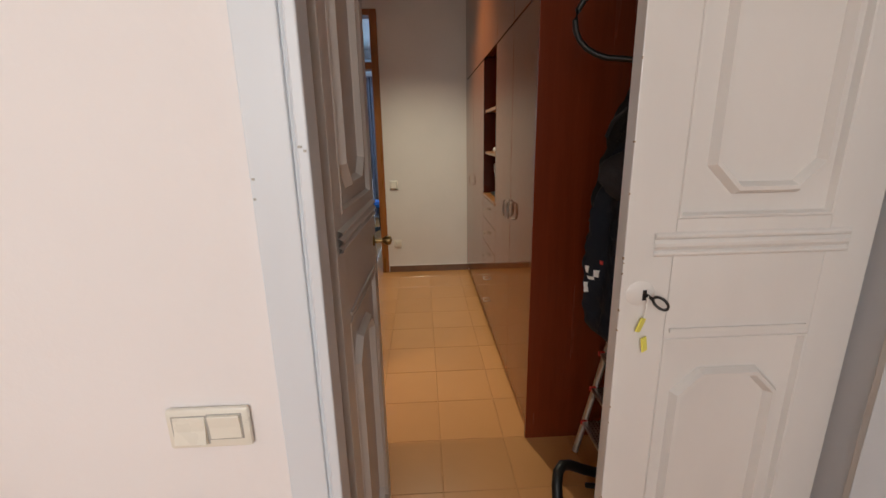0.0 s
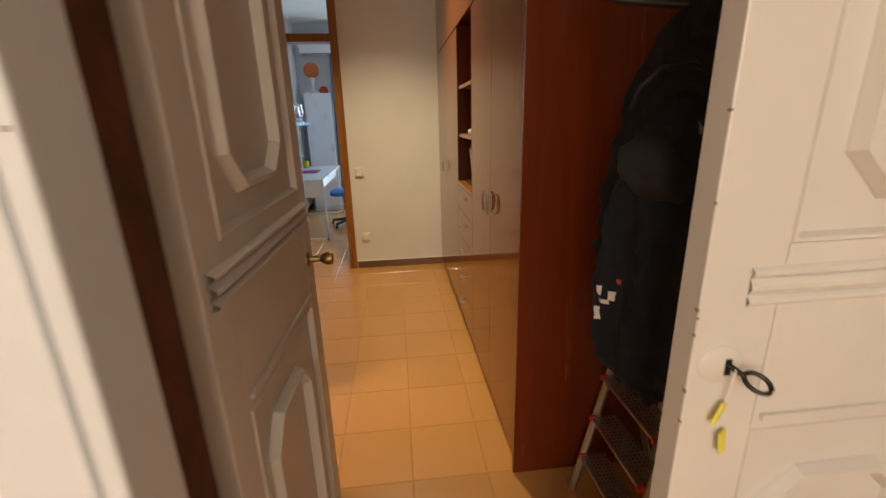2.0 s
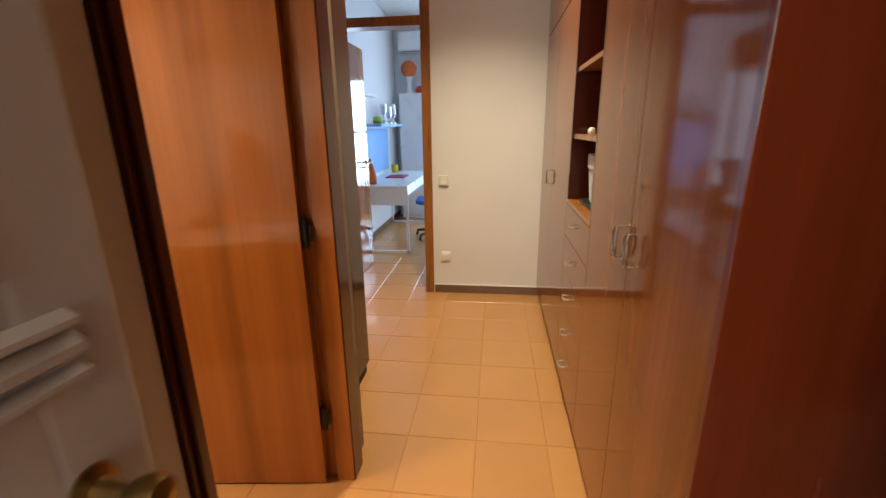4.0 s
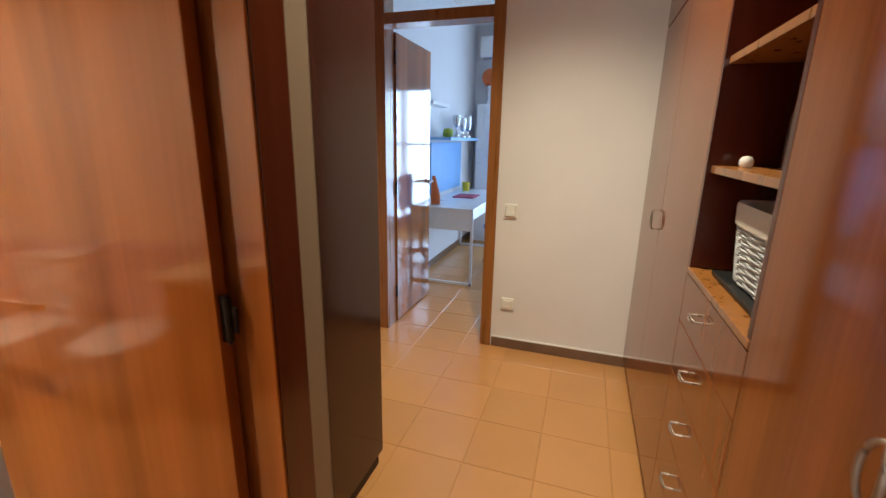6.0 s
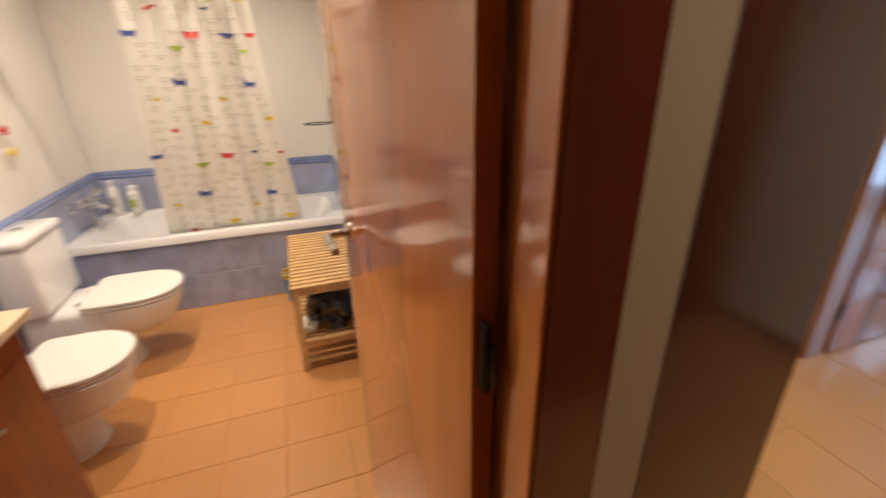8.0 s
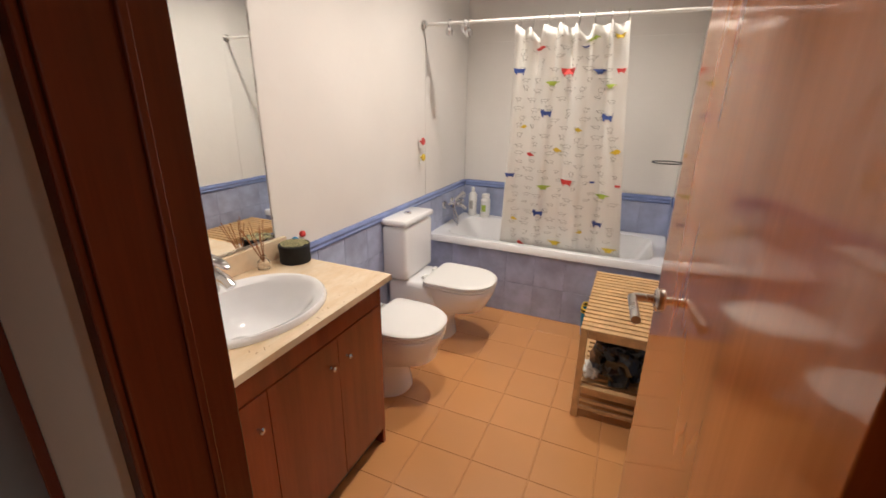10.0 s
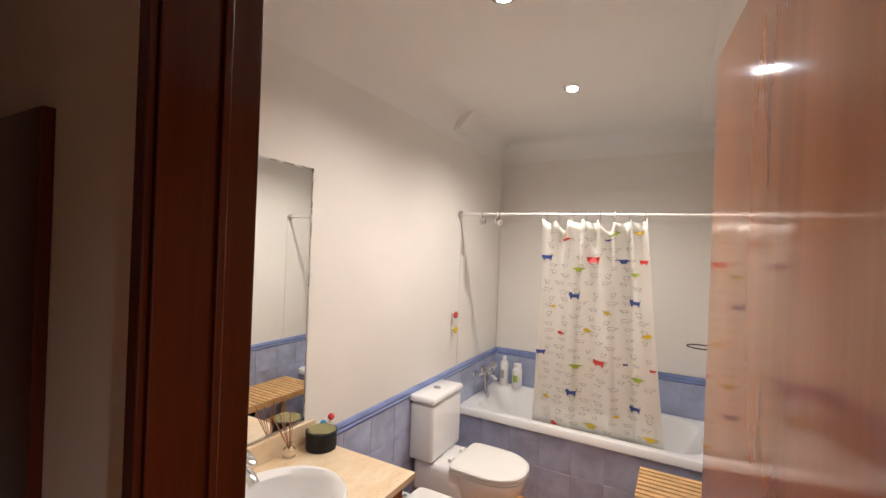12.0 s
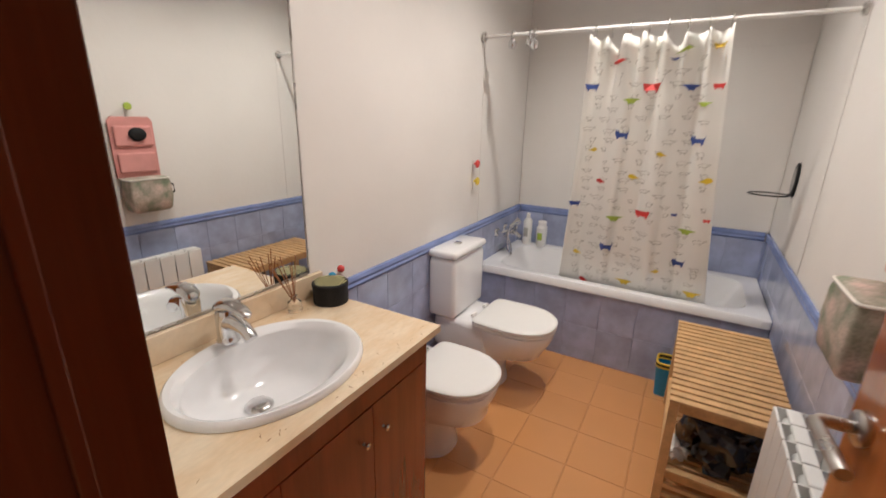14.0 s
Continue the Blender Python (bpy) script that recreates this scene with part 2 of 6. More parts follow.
# thin sheet added over the wall end, its beige stands in for dimmer light
structure("wall_corner_trim", boxes((HX0 + 0.0005, DY1 + 0.114, 0, HX0 + 0.004, 1.803, HH - 0.002), (0.004, 1.8002, 0, HX0 + 0.004, 1.8035, HH - 0.002)), M_WALL_DIM, "added beige sheet that dims the end of the hall wall", "trim")
structure("ceiling_hall", boxes((-0.9, 0.0, HH, 1.8, YE + 0.1, HH + 0.1)), M_CEIL, "white hall ceiling", "ceiling")
structure("ceiling_bath", boxes((BX0 - 0.1, 0.0, BH, -0.002, 1.74, BH + 0.1)), M_CEIL, "white bathroom ceiling", "ceiling")
structure("ceiling_room", boxes((-2.6, -3.6, 2.9, 3.6, -0.004, 3.0)), M_CEIL, "white ceiling of the front room", "ceiling")
structure("wall_room_back", boxes((-2.6, -3.7, 0, -1.3, -3.602, 2.9), (1.1, -3.7, 0, 3.6, -3.602, 2.9), (-1.3, -3.7, 0, 1.1, -3.602, 1.25), (-1.3, -3.7, 2.7, 1.1, -3.602, 2.9)), M_ROOMWALL, "white wall of the front room")
structure("wall_room_west", boxes((-2.7, -3.6, 0, -2.602, -0.005, 2.9)), M_ROOMWALL, "white wall of the front room")
structure("wall_room_east", boxes((3.602, -3.6, 0, 3.7, -0.005, 2.9)), M_ROOMWALL, "white wall of the front room")
# study
structure("wall_study_west", boxes((-0.95, YE + 0.122, 0, -0.83, 7.0, HH)), M_STUDY, "pale blue wall of the study")
structure("wall_study_north", boxes((-0.95, 7.002, 0, WX0, 7.1, HH), (WX1, 7.002, 0, 2.3, 7.1, HH), (WX0, 7.002, WZ1, WX1, 7.1, HH), (WX0, 7.002, 0, WX1, 7.1, WZ0)), M_STUDY, "pale blue wall of the study")
structure("wall_study_east", boxes((2.2, YE + 0.122, 0, 2.3, 7.0, HH)), M_STUDY, "pale blue wall of the study")
structure("ceiling_study", boxes((-0.95, YE + 0.122, HH, 2.3, 7.1, HH + 0.1)), M_CEIL, "white study ceiling", "ceiling")

# ---------- more materials ----------
M_MARBLE = mat("cream_marble", (0.82, 0.69, 0.50), 0.15, coat=0.3, var=0.08, scale=7, stretch=(1, 2.5, 1), col2=(0.74, 0.55, 0.34), grain=0.08, bscale=40)
M_MIRROR = mat("mirror_glass", (0.92, 0.94, 0.93), 0.0, metal=1.0, var=0.0)
M_MIRROR.node_tree.nodes["Principled BSDF"].inputs["Roughness"].default_value = 0.01
for l_ in list(M_MIRROR.node_tree.links):
    if l_.to_socket.name == "Roughness":
        M_MIRROR.node_tree.links.remove(l_)
M_PINE = mat("oiled_pine", (0.74, 0.47, 0.21), 0.45, var=0.12, scale=5, stretch=(3, 3, 3), grain=0.12, bscale=30, rnd=0.08)
M_CURT = mat("curtain_plastic", (0.87, 0.86, 0.81), 0.45, var=0.03, scale=4, trans=0.0)
M_RED = mat("red_print", (0.62, 0.05, 0.04), 0.5)
M_BLU = mat("blue_print", (0.05, 0.09, 0.32), 0.5)
M_GRN = mat("green_print", (0.40, 0.52, 0.06), 0.5)
M_YEL = mat("yellow_print", (0.75, 0.55, 0.03), 0.5)
M_GRY = mat("grey_print", (0.44, 0.42, 0.38), 0.6)
M_NAVY = mat("navy_cloth", (0.007, 0.010, 0.020), 0.9, var=0.25, scale=9, bump=0.5, bscale=120)
M_BLKC = mat("black_cloth", (0.004, 0.004, 0.005), 0.8, var=0.25, scale=9, bump=0.5, bscale=120)
M_RUBBER = mat("black_rubber", (0.012, 0.012, 0.012), 0.45, var=0.1)
M_ALU = mat("aluminium", (0.55, 0.53, 0.50), 0.35, metal=1.0, var=0.08, scale=30)
M_BRASS = mat("aged_brass", (0.42, 0.30, 0.13), 0.35, metal=1.0, var=0.15, scale=40)
M_IRON = mat("dark_iron", (0.035, 0.032, 0.03), 0.45, metal=0.8, var=0.2, scale=60)
M_DARKGAP = mat("dark_gap_wood", (0.035, 0.012, 0.006), 0.6, var=0.2)
M_RUST = mat("bare_reddish_wood", (0.15, 0.05, 0.02), 0.8, var=0.25, scale=18)
M_CHIP = mat("chipped_bare_wood", (0.42, 0.30, 0.18), 0.8, var=0.2, scale=60)
M_WICKER = mat("white_wicker", (0.62, 0.64, 0.66), 0.7, var=0.12, scale=40, rnd=0.04)
M_LINEN = mat("cream_linen", (0.80, 0.76, 0.70), 0.9, var=0.04, scale=12, bump=0.4, bscale=200)
M_GLASS = mat("clear_glass", (0.95, 0.97, 0.97), 0.02, trans=1.0, var=0.0)
M_PINK = mat("pink_nylon", (0.72, 0.33, 0.30), 0.7, var=0.08, scale=10, bump=0.3, bscale=150)
M_FLORAL = mat("floral_cloth", (0.70, 0.54, 0.47), 0.7, var=0.3, scale=16, grain=0.3, col2=(0.20, 0.25, 0.16), bump=0.3, bscale=150)
M_LAMP = mat("lamp_glow", (1, 1, 1), 0.3, emit=((1.0, 0.93, 0.82), 60.0))
M_YTAG = mat("yellow_plastic_tag", (0.80, 0.72, 0.12), 0.4)
M_BIN = mat("blue_plastic", (0.03, 0.28, 0.55), 0.4, var=0.05)
M_ORANGE = mat("orange_plush", (0.70, 0.17, 0.05), 0.9, var=0.1, scale=30)
M_DESK = mat("white_laminate", (0.84, 0.85, 0.86), 0.3, var=0.01)
M_CUSH = mat("blue_fabric", (0.03, 0.20, 0.60), 0.9, var=0.1, bump=0.3, bscale=150)
M_BOARD = mat("blue_wall_board", (0.22, 0.48, 0.85), 0.5, var=0.04)
M_GREY = mat("grey_curtain", (0.42, 0.44, 0.52), 0.9, var=0.08, scale=6)
M_SILVER = mat("silver_cup", (0.7, 0.72, 0.75), 0.18, metal=1.0, var=0.03)


def superloop(cx, cy, z, ax, ay, n=40, p=2.6, front=1.0):
    out = []
    for i in range(n):
        a = 2 * math.pi * i / n
        c, s_ = math.cos(a), math.sin(a)
        x = math.copysign(abs(c) ** (2 / p), c) * ax
        y = math.copysign(abs(s_) ** (2 / p), s_) * ay
        out.append((cx + x, cy + y, z))
    return out


def strip(bm, pts2, w, h, place, closed=True):
    """A moulding of width w and height h along a flat line; place(u, v, out) gives the spot in space."""
    n = len(pts2)
    rows = []
    for i, (u, v) in enumerate(pts2):
        a = pts2[i - 1] if (closed or i) else pts2[i]
        b = pts2[(i + 1) % n] if (closed or i < n - 1) else pts2[i]
        def unit(p, q):
            d = Vector((q[0] - p[0], q[1] - p[1]))
            return d.normalized() if d.length > 1e-9 else Vector((0, 0))
        d1, d2 = unit(a, (u, v)), unit((u, v), b)
        t = (d1 + d2).normalized()
        nn = Vector((-t.y, t.x))
        base = d1 if d1.length else d2
        k = 1 / max(0.4, abs(nn.dot(Vector((-base.y, base.x)))))
        rows.append([bm.verts.new(place(u + nn.x * o * k, v + nn.y * o * k, q)) for o, q in ((-w / 2, 0), (-w * 0.46, h * 0.2), (-w * 0.16, h), (w * 0.16, h), (w * 0.46, h * 0.2), (w / 2, 0))])
    for i in range(n if closed else n - 1):
        a, b = rows[i], rows[(i + 1) % n]
        for j in range(5):
            bm.faces.new((a[j], a[j + 1], b[j + 1], b[j]))


M_CHERRYS = mat("red_cherry_side_veneer", (0.21, 0.034, 0.010), 0.25, coat=0.2, var=0.1, scale=3.0, stretch=(6, 6, 0.35), grain=0.1, bscale=22)


# ---------- white panelled double door ----------
def leaf(name, place, width, label, hinge_left, up=0.0, low=0.0, high=0.009):
    """place(u, z, out): u from the left edge of the leaf as its front is seen, out of the front."""
    o = place(0, 0, 0)
    th = thing(name, o[0], o[1], 0.0, label, "door", "double door")
    z0, z1 = 0.012, 2.38

    def slab(u0, u1, v0, v1, d0, d1, bm, bevel=0.0):
        p, q = place(u0, v0, d0), place(u1, v1, d1)
        box(bm, *(min(a, b) for a, b in zip(p, q)), *(max(a, b) for a, b in zip(p, q)), bevel=bevel)

    L_, R_ = 0.100, width - 0.098
    if hinge_left:
        L_, R_ = 0.068, width - 0.060
    for u0, u1 in ((0, L_), (R_, width)):
        bm = bmesh.new()
        slab(u0, u1, z0, z1, -0.038, 0, bm, 0.002)
        part("stile", bm, M_WDOOR, th)
    for v0, v1 in ((z0, 0.16), (0.995 + low, 1.255 + up), (2.24, z1)):
        bm = bmesh.new()
        slab(L_ + 0.0005, R_ - 0.0005, v0, v1, -0.037, -0.0005, bm)
        part("rail", bm, M_WDOOR, th)
    for v0, v1, o0, o1 in ((0.16, 0.995 + low, 0.245, 0.907 + low), (1.255 + up, 2.24, 1.312 + up, 2.175)):
        bm = bmesh.new()
        slab(L_ - 0.003, R_ + 0.003, v0 - 0.003, v1 + 0.003, -0.030, -0.010, bm)
        pn = part("panel", bm, M_WDOOR, th)
        c = (L_ + R_) / 2 + ((0.013 if v0 > 1 else -0.003) if not hinge_left else -0.021)
        hw, cut = (0.107 if not hinge_left else 0.114), 0.048
        octa = [(c - hw + cut, o0), (c + hw - cut, o0), (c + hw, o0 + cut), (c + hw, o1 - cut), (c + hw - cut, o1), (c - hw + cut, o1), (c - hw, o1 - cut), (c - hw, o0 + cut)]
        bm = bmesh.new()
        strip(bm, octa, 0.024, 0.018, lambda u, v, q: place(u, v, -0.010 + q))
        part("octagon_moulding", bm, M_WDOOR, pn)
        bm = bmesh.new()
        strip(bm, [(L_ + 0.004, v0 + 0.004), (R_ - 0.004, v0 + 0.004), (R_ - 0.004, v1 - 0.004), (L_ + 0.004, v1 - 0.004)], 0.014, 0.012, lambda u, v, q: place(u, v, -0.010 + q))
        part("frame_moulding", bm, M_WDOOR, pn, smooth=True)
    for v, wd in ((1.222 + up, 0.014), (1.204 + up, 0.020), (1.186 + up, 0.012)):
        bm = bmesh.new()
        strip(bm, [(0.058 if not hinge_left else 0.016, v), (width - (0.055 if not hinge_left else 0.034), v)], wd, high, lambda u, vv, q: place(u, vv, q), closed=False)
        part("rail_moulding", bm, M_WDOOR, th)
    bm = bmesh.new()
    slab(L_ + 0.01, R_ - 0.01, 1.010 + low, 1.018 + low, 0, 0.005, bm)
    part("rail_bead", bm, M_WDOOR, th)
    return th


XR = 0.984
right = leaf("door_leaf", lambda u, v, q: (XR + u, -0.05 - q, v), 0.512, "closed white-painted panelled wooden door leaf with chipped edge", False, 0.012, 0.018, 0.005)
XL, YL = 0.414, 0.004
left = leaf("door_leaf", lambda u, v, q: (XL + q, YL + u, v), 0.512, "open white-painted panelled wooden door leaf, dented paint", True, 0.018, 0.025, 0.011)
# chips along the meeting stile of the closed leaf
bm = bmesh.new()
rg = random.Random(4)
for i in range(16):
    z = rg.uniform(0.3, 1.9) if i % 2 else rg.choice((0.55, 0.85, 1.02, 1.2, 1.45)) + rg.gauss(0, 0.07)
    h = rg.uniform(0.002, 0.006)
    box(bm, XR - 0.0006, -0.0508, z, XR + rg.uniform(0.0006, 0.0020), -0.0502 + rg.uniform(0.001, 0.006), z + h)
tagged(part("paint_chip", bm, M_CHIP, right), kind="stuff")
# keyhole plate, old key and yellow tags
lock = (1.032, -0.05, 1.116)
bm = bmesh.new()
lathe(bm, [(0.0, -0.002), (0.026, -0.002), (0.026, 0.001), (0.023, 0.003), (0.0, 0.0035)], 20, sx=1.15)
bm.transform(Matrix.Translation((lock[0] - 0.008, lock[1], lock[2])) @ Matrix.Rotation(radians(90), 4, "X"))
plate = part("keyhole_plate", bm, M_WDOOR, right, smooth=True)
bm = bmesh.new()
box(bm, lock[0] - 0.004, lock[1] - 0.0045, lock[2] - 0.014, lock[0] + 0.004, lock[1] - 0.002, lock[2] + 0.008)
part("keyhole", bm, M_BLACK, plate)
key = thing("key", lock[0], lock[1] - 0.004, lock[2], "old dark iron key in the door lock with tags", "key")
bm = bmesh.new()
tube(bm, [(lock[0], -0.052, lock[2]), (lock[0] + 0.006, -0.060, lock[2] - 0.004), (lock[0] + 0.012, -0.067, lock[2] - 0.008)], 0.0035, 8)
part("shank", bm, M_IRON, key, smooth=True)
bm = bmesh.new()
pts = []
for i in range(24):
    a = 2 * math.pi * i / 24
    u = 0.018 + 0.017 * math.cos(a)
    w = 0.011 * math.sin(a)
    pts.append((lock[0] + 0.011 + u * 0.66, -0.066 - u * 0.50, lock[2] - 0.008 - u * 0.30 + w))
tube(bm, pts, 0.003, 8, closed=True)
part("bow", bm, M_IRON, key, smooth=True)
bm = bmesh.new()
tube(bm, [(lock[0] + 0.004, -0.062, lock[2] - 0.002), (lock[0] + 0.003, -0.060, lock[2] - 0.03), (lock[0] + 0.001, -0.058, lock[2] - 0.055)], 0.0012, 6)
part("string", bm, M_LINEN, key)
for k_, (dz_, dx_) in enumerate(((-0.055, 0.0), (-0.098, 0.006))):
    bm = bmesh.new()
    box(bm, -0.009, -0.002, -0.028, 0.008, 0.002, 0.004, bevel=0.0018)
    bm.transform(Matrix.Translation((lock[0] + dx_, -0.058, lock[2] + dz_)) @ Matrix.Rotation(0.35 - 0.5 * k_, 4, "Y") @ Matrix.Rotation(0.5, 4, "Z"))
    part("tag", bm, M_YTAG, key, "yellow plastic key tag")
# knob of the open leaf
bm = bmesh.new()
lathe(bm, [(0.0, 0), (0.017, 0), (0.017, 0.003), (0.008, 0.006), (0.0065, 0.028), (0.012, 0.036), (0.0155, 0.046), (0.013, 0.055), (0.0, 0.058)], 20)
bm.transform(Matrix.Translation((XL, YL + 0.466, 1.118)) @ Matrix.Rotation(radians(90), 4, "Y"))
part("knob", bm, M_BRASS, left, "worn brass door knob", smooth=True)
for z in (0.45, 1.62, 2.15):
    bm = bmesh.new()
    tube(bm, [(XL - 0.025, -0.001, z - 0.045), (XL - 0.025, -0.001, z + 0.045)], 0.006, 10)
    part("hinge", bm, M_IRON, left, "paint-worn iron hinge", smooth=True)


def casing(name, sgn, x_in, x_out, label, rebate):
    th = thing(name, x_out, -0.165, 0, label, "door casing")
    tagged(th, kind="structure")
    a, b = sorted((x_in, x_out))
    xm = x_in + sgn * 0.018
    bm = boxes((min(xm + sgn * 0.009, x_out), -0.184, 0, max(xm + sgn * 0.009, x_out), -0.1655, 2.48), bevel=0.003)
    part("outer_board", bm, M_CASE, th)
    bm = boxes((min(x_in, xm), -0.190, 0, max(x_in, xm), -0.122, 2.43), bevel=0.003)
    part("inner_board", bm, M_CASE, th)
    bm = bmesh.new()
    tube(bm, [(xm + sgn * 0.006, -0.174, 0), (xm + sgn * 0.006, -0.174, 2.45)], 0.005, 8)
    part("bead", bm, M_CASE, th, smooth=True)
    bm = boxes((min(x_in + sgn * 0.022, x_out), -0.1205, 0, max(x_in + sgn * 0.022, x_out), -0.092, 2.43), bevel=0.002)
    part("jamb", bm, M_WDOOR, th)
    bm = boxes((min(x_in + sgn * 0.036, x_out), -0.0915, 0, max(x_in + sgn * 0.036, x_out), -0.006, 2.43))
    part("rebate", bm, rebate, th, "rebate of the door jamb")


left.matrix_world = pose(XL, YL, 0, 0, 0, -2.3)
casing("door_casing", -1, 0.427, 0.333, "white-painted grooved door casing with nail marks", M_RUST)
casing("door_casing", 1, 1.500, 1.60, "white-painted grooved door casing", M_CASE)
bm = boxes((0.333, -0.188, 2.385, 1.60, -0.062, 2.49), bevel=0.003)
structure("door_head", bm, M_CASE, "white-painted head of the double door", "door casing")
th = thing("wall_mark", 0.403, -0.19, 1.4, "small dark scratches on the white casing", "mark")
for x, z, l in ((0.411, 1.418, 0.010), (0.419, 1.412, 0.007), (0.337, 1.372, 0.007), (0.336, 1.342, 0.006)):
    part("scratch", boxes((x, -0.1916 if x > 0.4 else -0.1856, z, x + l * 0.6, -0.1895 if x > 0.4 else -0.1835, z + 0.0035)), M_GRY, th)


# ---------- switches and sockets ----------
def plate(name, x, y, z, w, h, label, keys, group=""):
    switch = "switch" in name
    th = thing(name, x, y, z, label, "light switch" if switch else "socket", group)
    part("frame", boxes((x - w / 2, y - 0.013, z - h / 2, x + w / 2, y - 0.0005, z + h / 2), bevel=0.006), M_SWITCH, th, smooth=True)
    for i, (a, b, c, d) in enumerate(keys):
        if switch:
            # grey sheet flush with the frame, painted shade of the gap round the rocker
            part("recess", boxes((x + a - 0.0025, y - 0.0136, z + b - 0.0025, x + c + 0.0025, y - 0.0128, z + d + 0.0025)), M_GRY, th, "flat grey sheet imitating shade round the rocker")
            zm, lo, hi = z + (b + d) / 2, 0.021 - 0.005 * (i % 2), 0.0155 + 0.004 * (i % 2)
            bm = bmesh.new()
            loft(bm, [[(x + a, y - 0.010, zz), (x + c, y - 0.010, zz), (x + c - 0.001, y - o, zz), (x + a + 0.001, y - o, zz)] for zz, o in ((z + b, lo - 0.001), (z + b + 0.0015, lo), (zm, 0.0165), (z + d - 0.0015, hi), (z + d, hi - 0.001))])
            part("rocker", bm, M_SWITCH, th)
        else:
            part("insert", boxes((x + a, y - 0.017, z + b, x + c, y - 0.009, z + d), bevel=0.003), M_SWITCH, th)
    return th


plate("double_light_switch", 0.204, -0.165, 0.942, 0.143, 0.079, "white plastic double light switch on the wall", ((-0.059, -0.027, -0.003, 0.025), (0.002, -0.019, 0.057, 0.027)))
plate("light_switch", 0.296, YE, 0.945, 0.082, 0.090, "white plastic light switch on the hall end wall", ((-0.028, -0.03, 0.028, 0.032),))
sk = plate("wall_socket", 0.309, YE, 0.320, 0.082, 0.082, "white plastic wall socket on the hall end wall", ((-0.025, -0.025, 0.025, 0.025),))
for dx_ in (-0.010, 0.010):
    bm = bmesh.new()
    tube(bm, [(0.309 + dx_, YE - 0.0178, 0.320), (0.309 + dx_, YE - 0.015, 0.320)], 0.0028, 8)
    part("pin_hole", bm, M_BLACK, sk)


# ---------- wardrobe ----------
wd = thing("wardrobe", 1.3, 2.2, 0, "glossy cherry-veneer built-in wardrobe with drawers and open shelves", "wardrobe")
X0, X1 = HX1, 1.655
part("side_panel", boxes((X0 - 0.004, 0.912, 0, X1, 0.931, HH - 0.004), bevel=0.001), M_CHERRYS, wd, "dark cherry side panel")
part("plinth", boxes((X0 + 0.03, 0.933, 0.001, X1, YE - 0.003, 0.075)), M_CHERRY, wd)
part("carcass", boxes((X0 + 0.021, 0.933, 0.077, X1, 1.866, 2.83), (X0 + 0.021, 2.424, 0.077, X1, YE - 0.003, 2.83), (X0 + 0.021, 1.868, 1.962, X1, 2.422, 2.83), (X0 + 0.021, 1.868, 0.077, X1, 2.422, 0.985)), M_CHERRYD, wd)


def eye_handle(parent, x, y, z, h, wdt, horizontal=False):
    """Two thin arcs that meet at both ends on short posts."""
    bm = bmesh.new()
    r = 0.0017 if horizontal else 0.0030
    for sgn in (1, -1):
        pts, rad = [], []
        for i in range(15):
            a = -1 + 2 * i / 14
            u, v = math.cos(a * math.pi / 2) * sgn * wdt, math.sin(a * math.pi / 2) * h
            if horizontal:
                u, v = v, u
            pts.append((x - 0.018 - 0.008 * (1 - a * a), y + u, z + v))
            rad.append(r * (0.75 + 0.5 * (1 - a * a)))
        tube(bm, pts, rad, 8)
    for e_ in (-1, 1):
        q = (y, z + e_ * h) if not horizontal else (y + e_ * h, z)
        tube(bm, [(x, q[0], q[1]), (x - 0.020, q[0], q[1])], 0.003, 8)
    return part("handle", bm, M_PEWTER, parent, "matt grey metal eye-shaped handle", smooth=True)


def front(y0, y1, z0, z1, name="door"):
    g = 0.0015
    return part(name, boxes((X0, y0 + g, z0 + g, X0 + 0.02, y1 - g, z1 - g), bevel=0.0012), M_CHERRY, wd)


d = front(0.932, 1.400, 0.078, 1.950)
eye_handle(d, X0, 1.349, 1.045, 0.043, 0.019)
d = front(1.400, 1.868, 0.078, 1.950)
eye_handle(d, X0, 1.451, 1.045, 0.043, 0.019)
front(2.422, 3.03, 0.078, 1.950)
d = front(3.03, YE - 0.003, 0.078, 1.950)
eye_handle(d, X0, 3.108, 1.036, 0.043, 0.019)
for a, b in ((0.932, 1.400), (1.400, 1.868), (1.868, 2.422), (2.422, 3.03), (3.03, YE - 0.003)):
    front(a, b, 1.956, 2.835, "upper_door")
part("cornice", boxes((X0 - 0.002, 0.933, 2.837, X1, YE - 0.003, HH - 0.003)), M_CHERRY, wd)
zs = [0.078, 0.298, 0.474, 0.652, 0.826, 0.985]
for a, b, hz in zip(zs, zs[1:], (0.213, 0.386, 0.568, 0.737, 0.914)):
    d = front(1.868, 2.422, a, b, "drawer")
    eye_handle(d, X0, 2.205, hz, 0.030, 0.007, True)
part("niche_top_board", boxes((X0 - 0.002, 1.869, 0.987, X1, 2.421, 1.006), bevel=0.002), M_FRAME, wd)
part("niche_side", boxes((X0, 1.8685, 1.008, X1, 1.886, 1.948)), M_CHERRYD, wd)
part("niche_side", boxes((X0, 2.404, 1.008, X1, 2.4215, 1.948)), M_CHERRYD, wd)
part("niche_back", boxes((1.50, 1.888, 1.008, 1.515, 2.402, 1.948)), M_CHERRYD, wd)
for z in (1.305, 1.598):
    part("shelf", boxes((X0 + 0.012, 1.888, z - 0.010, 1.498, 2.402, z + 0.010), bevel=0.001), M_FRAME, wd)

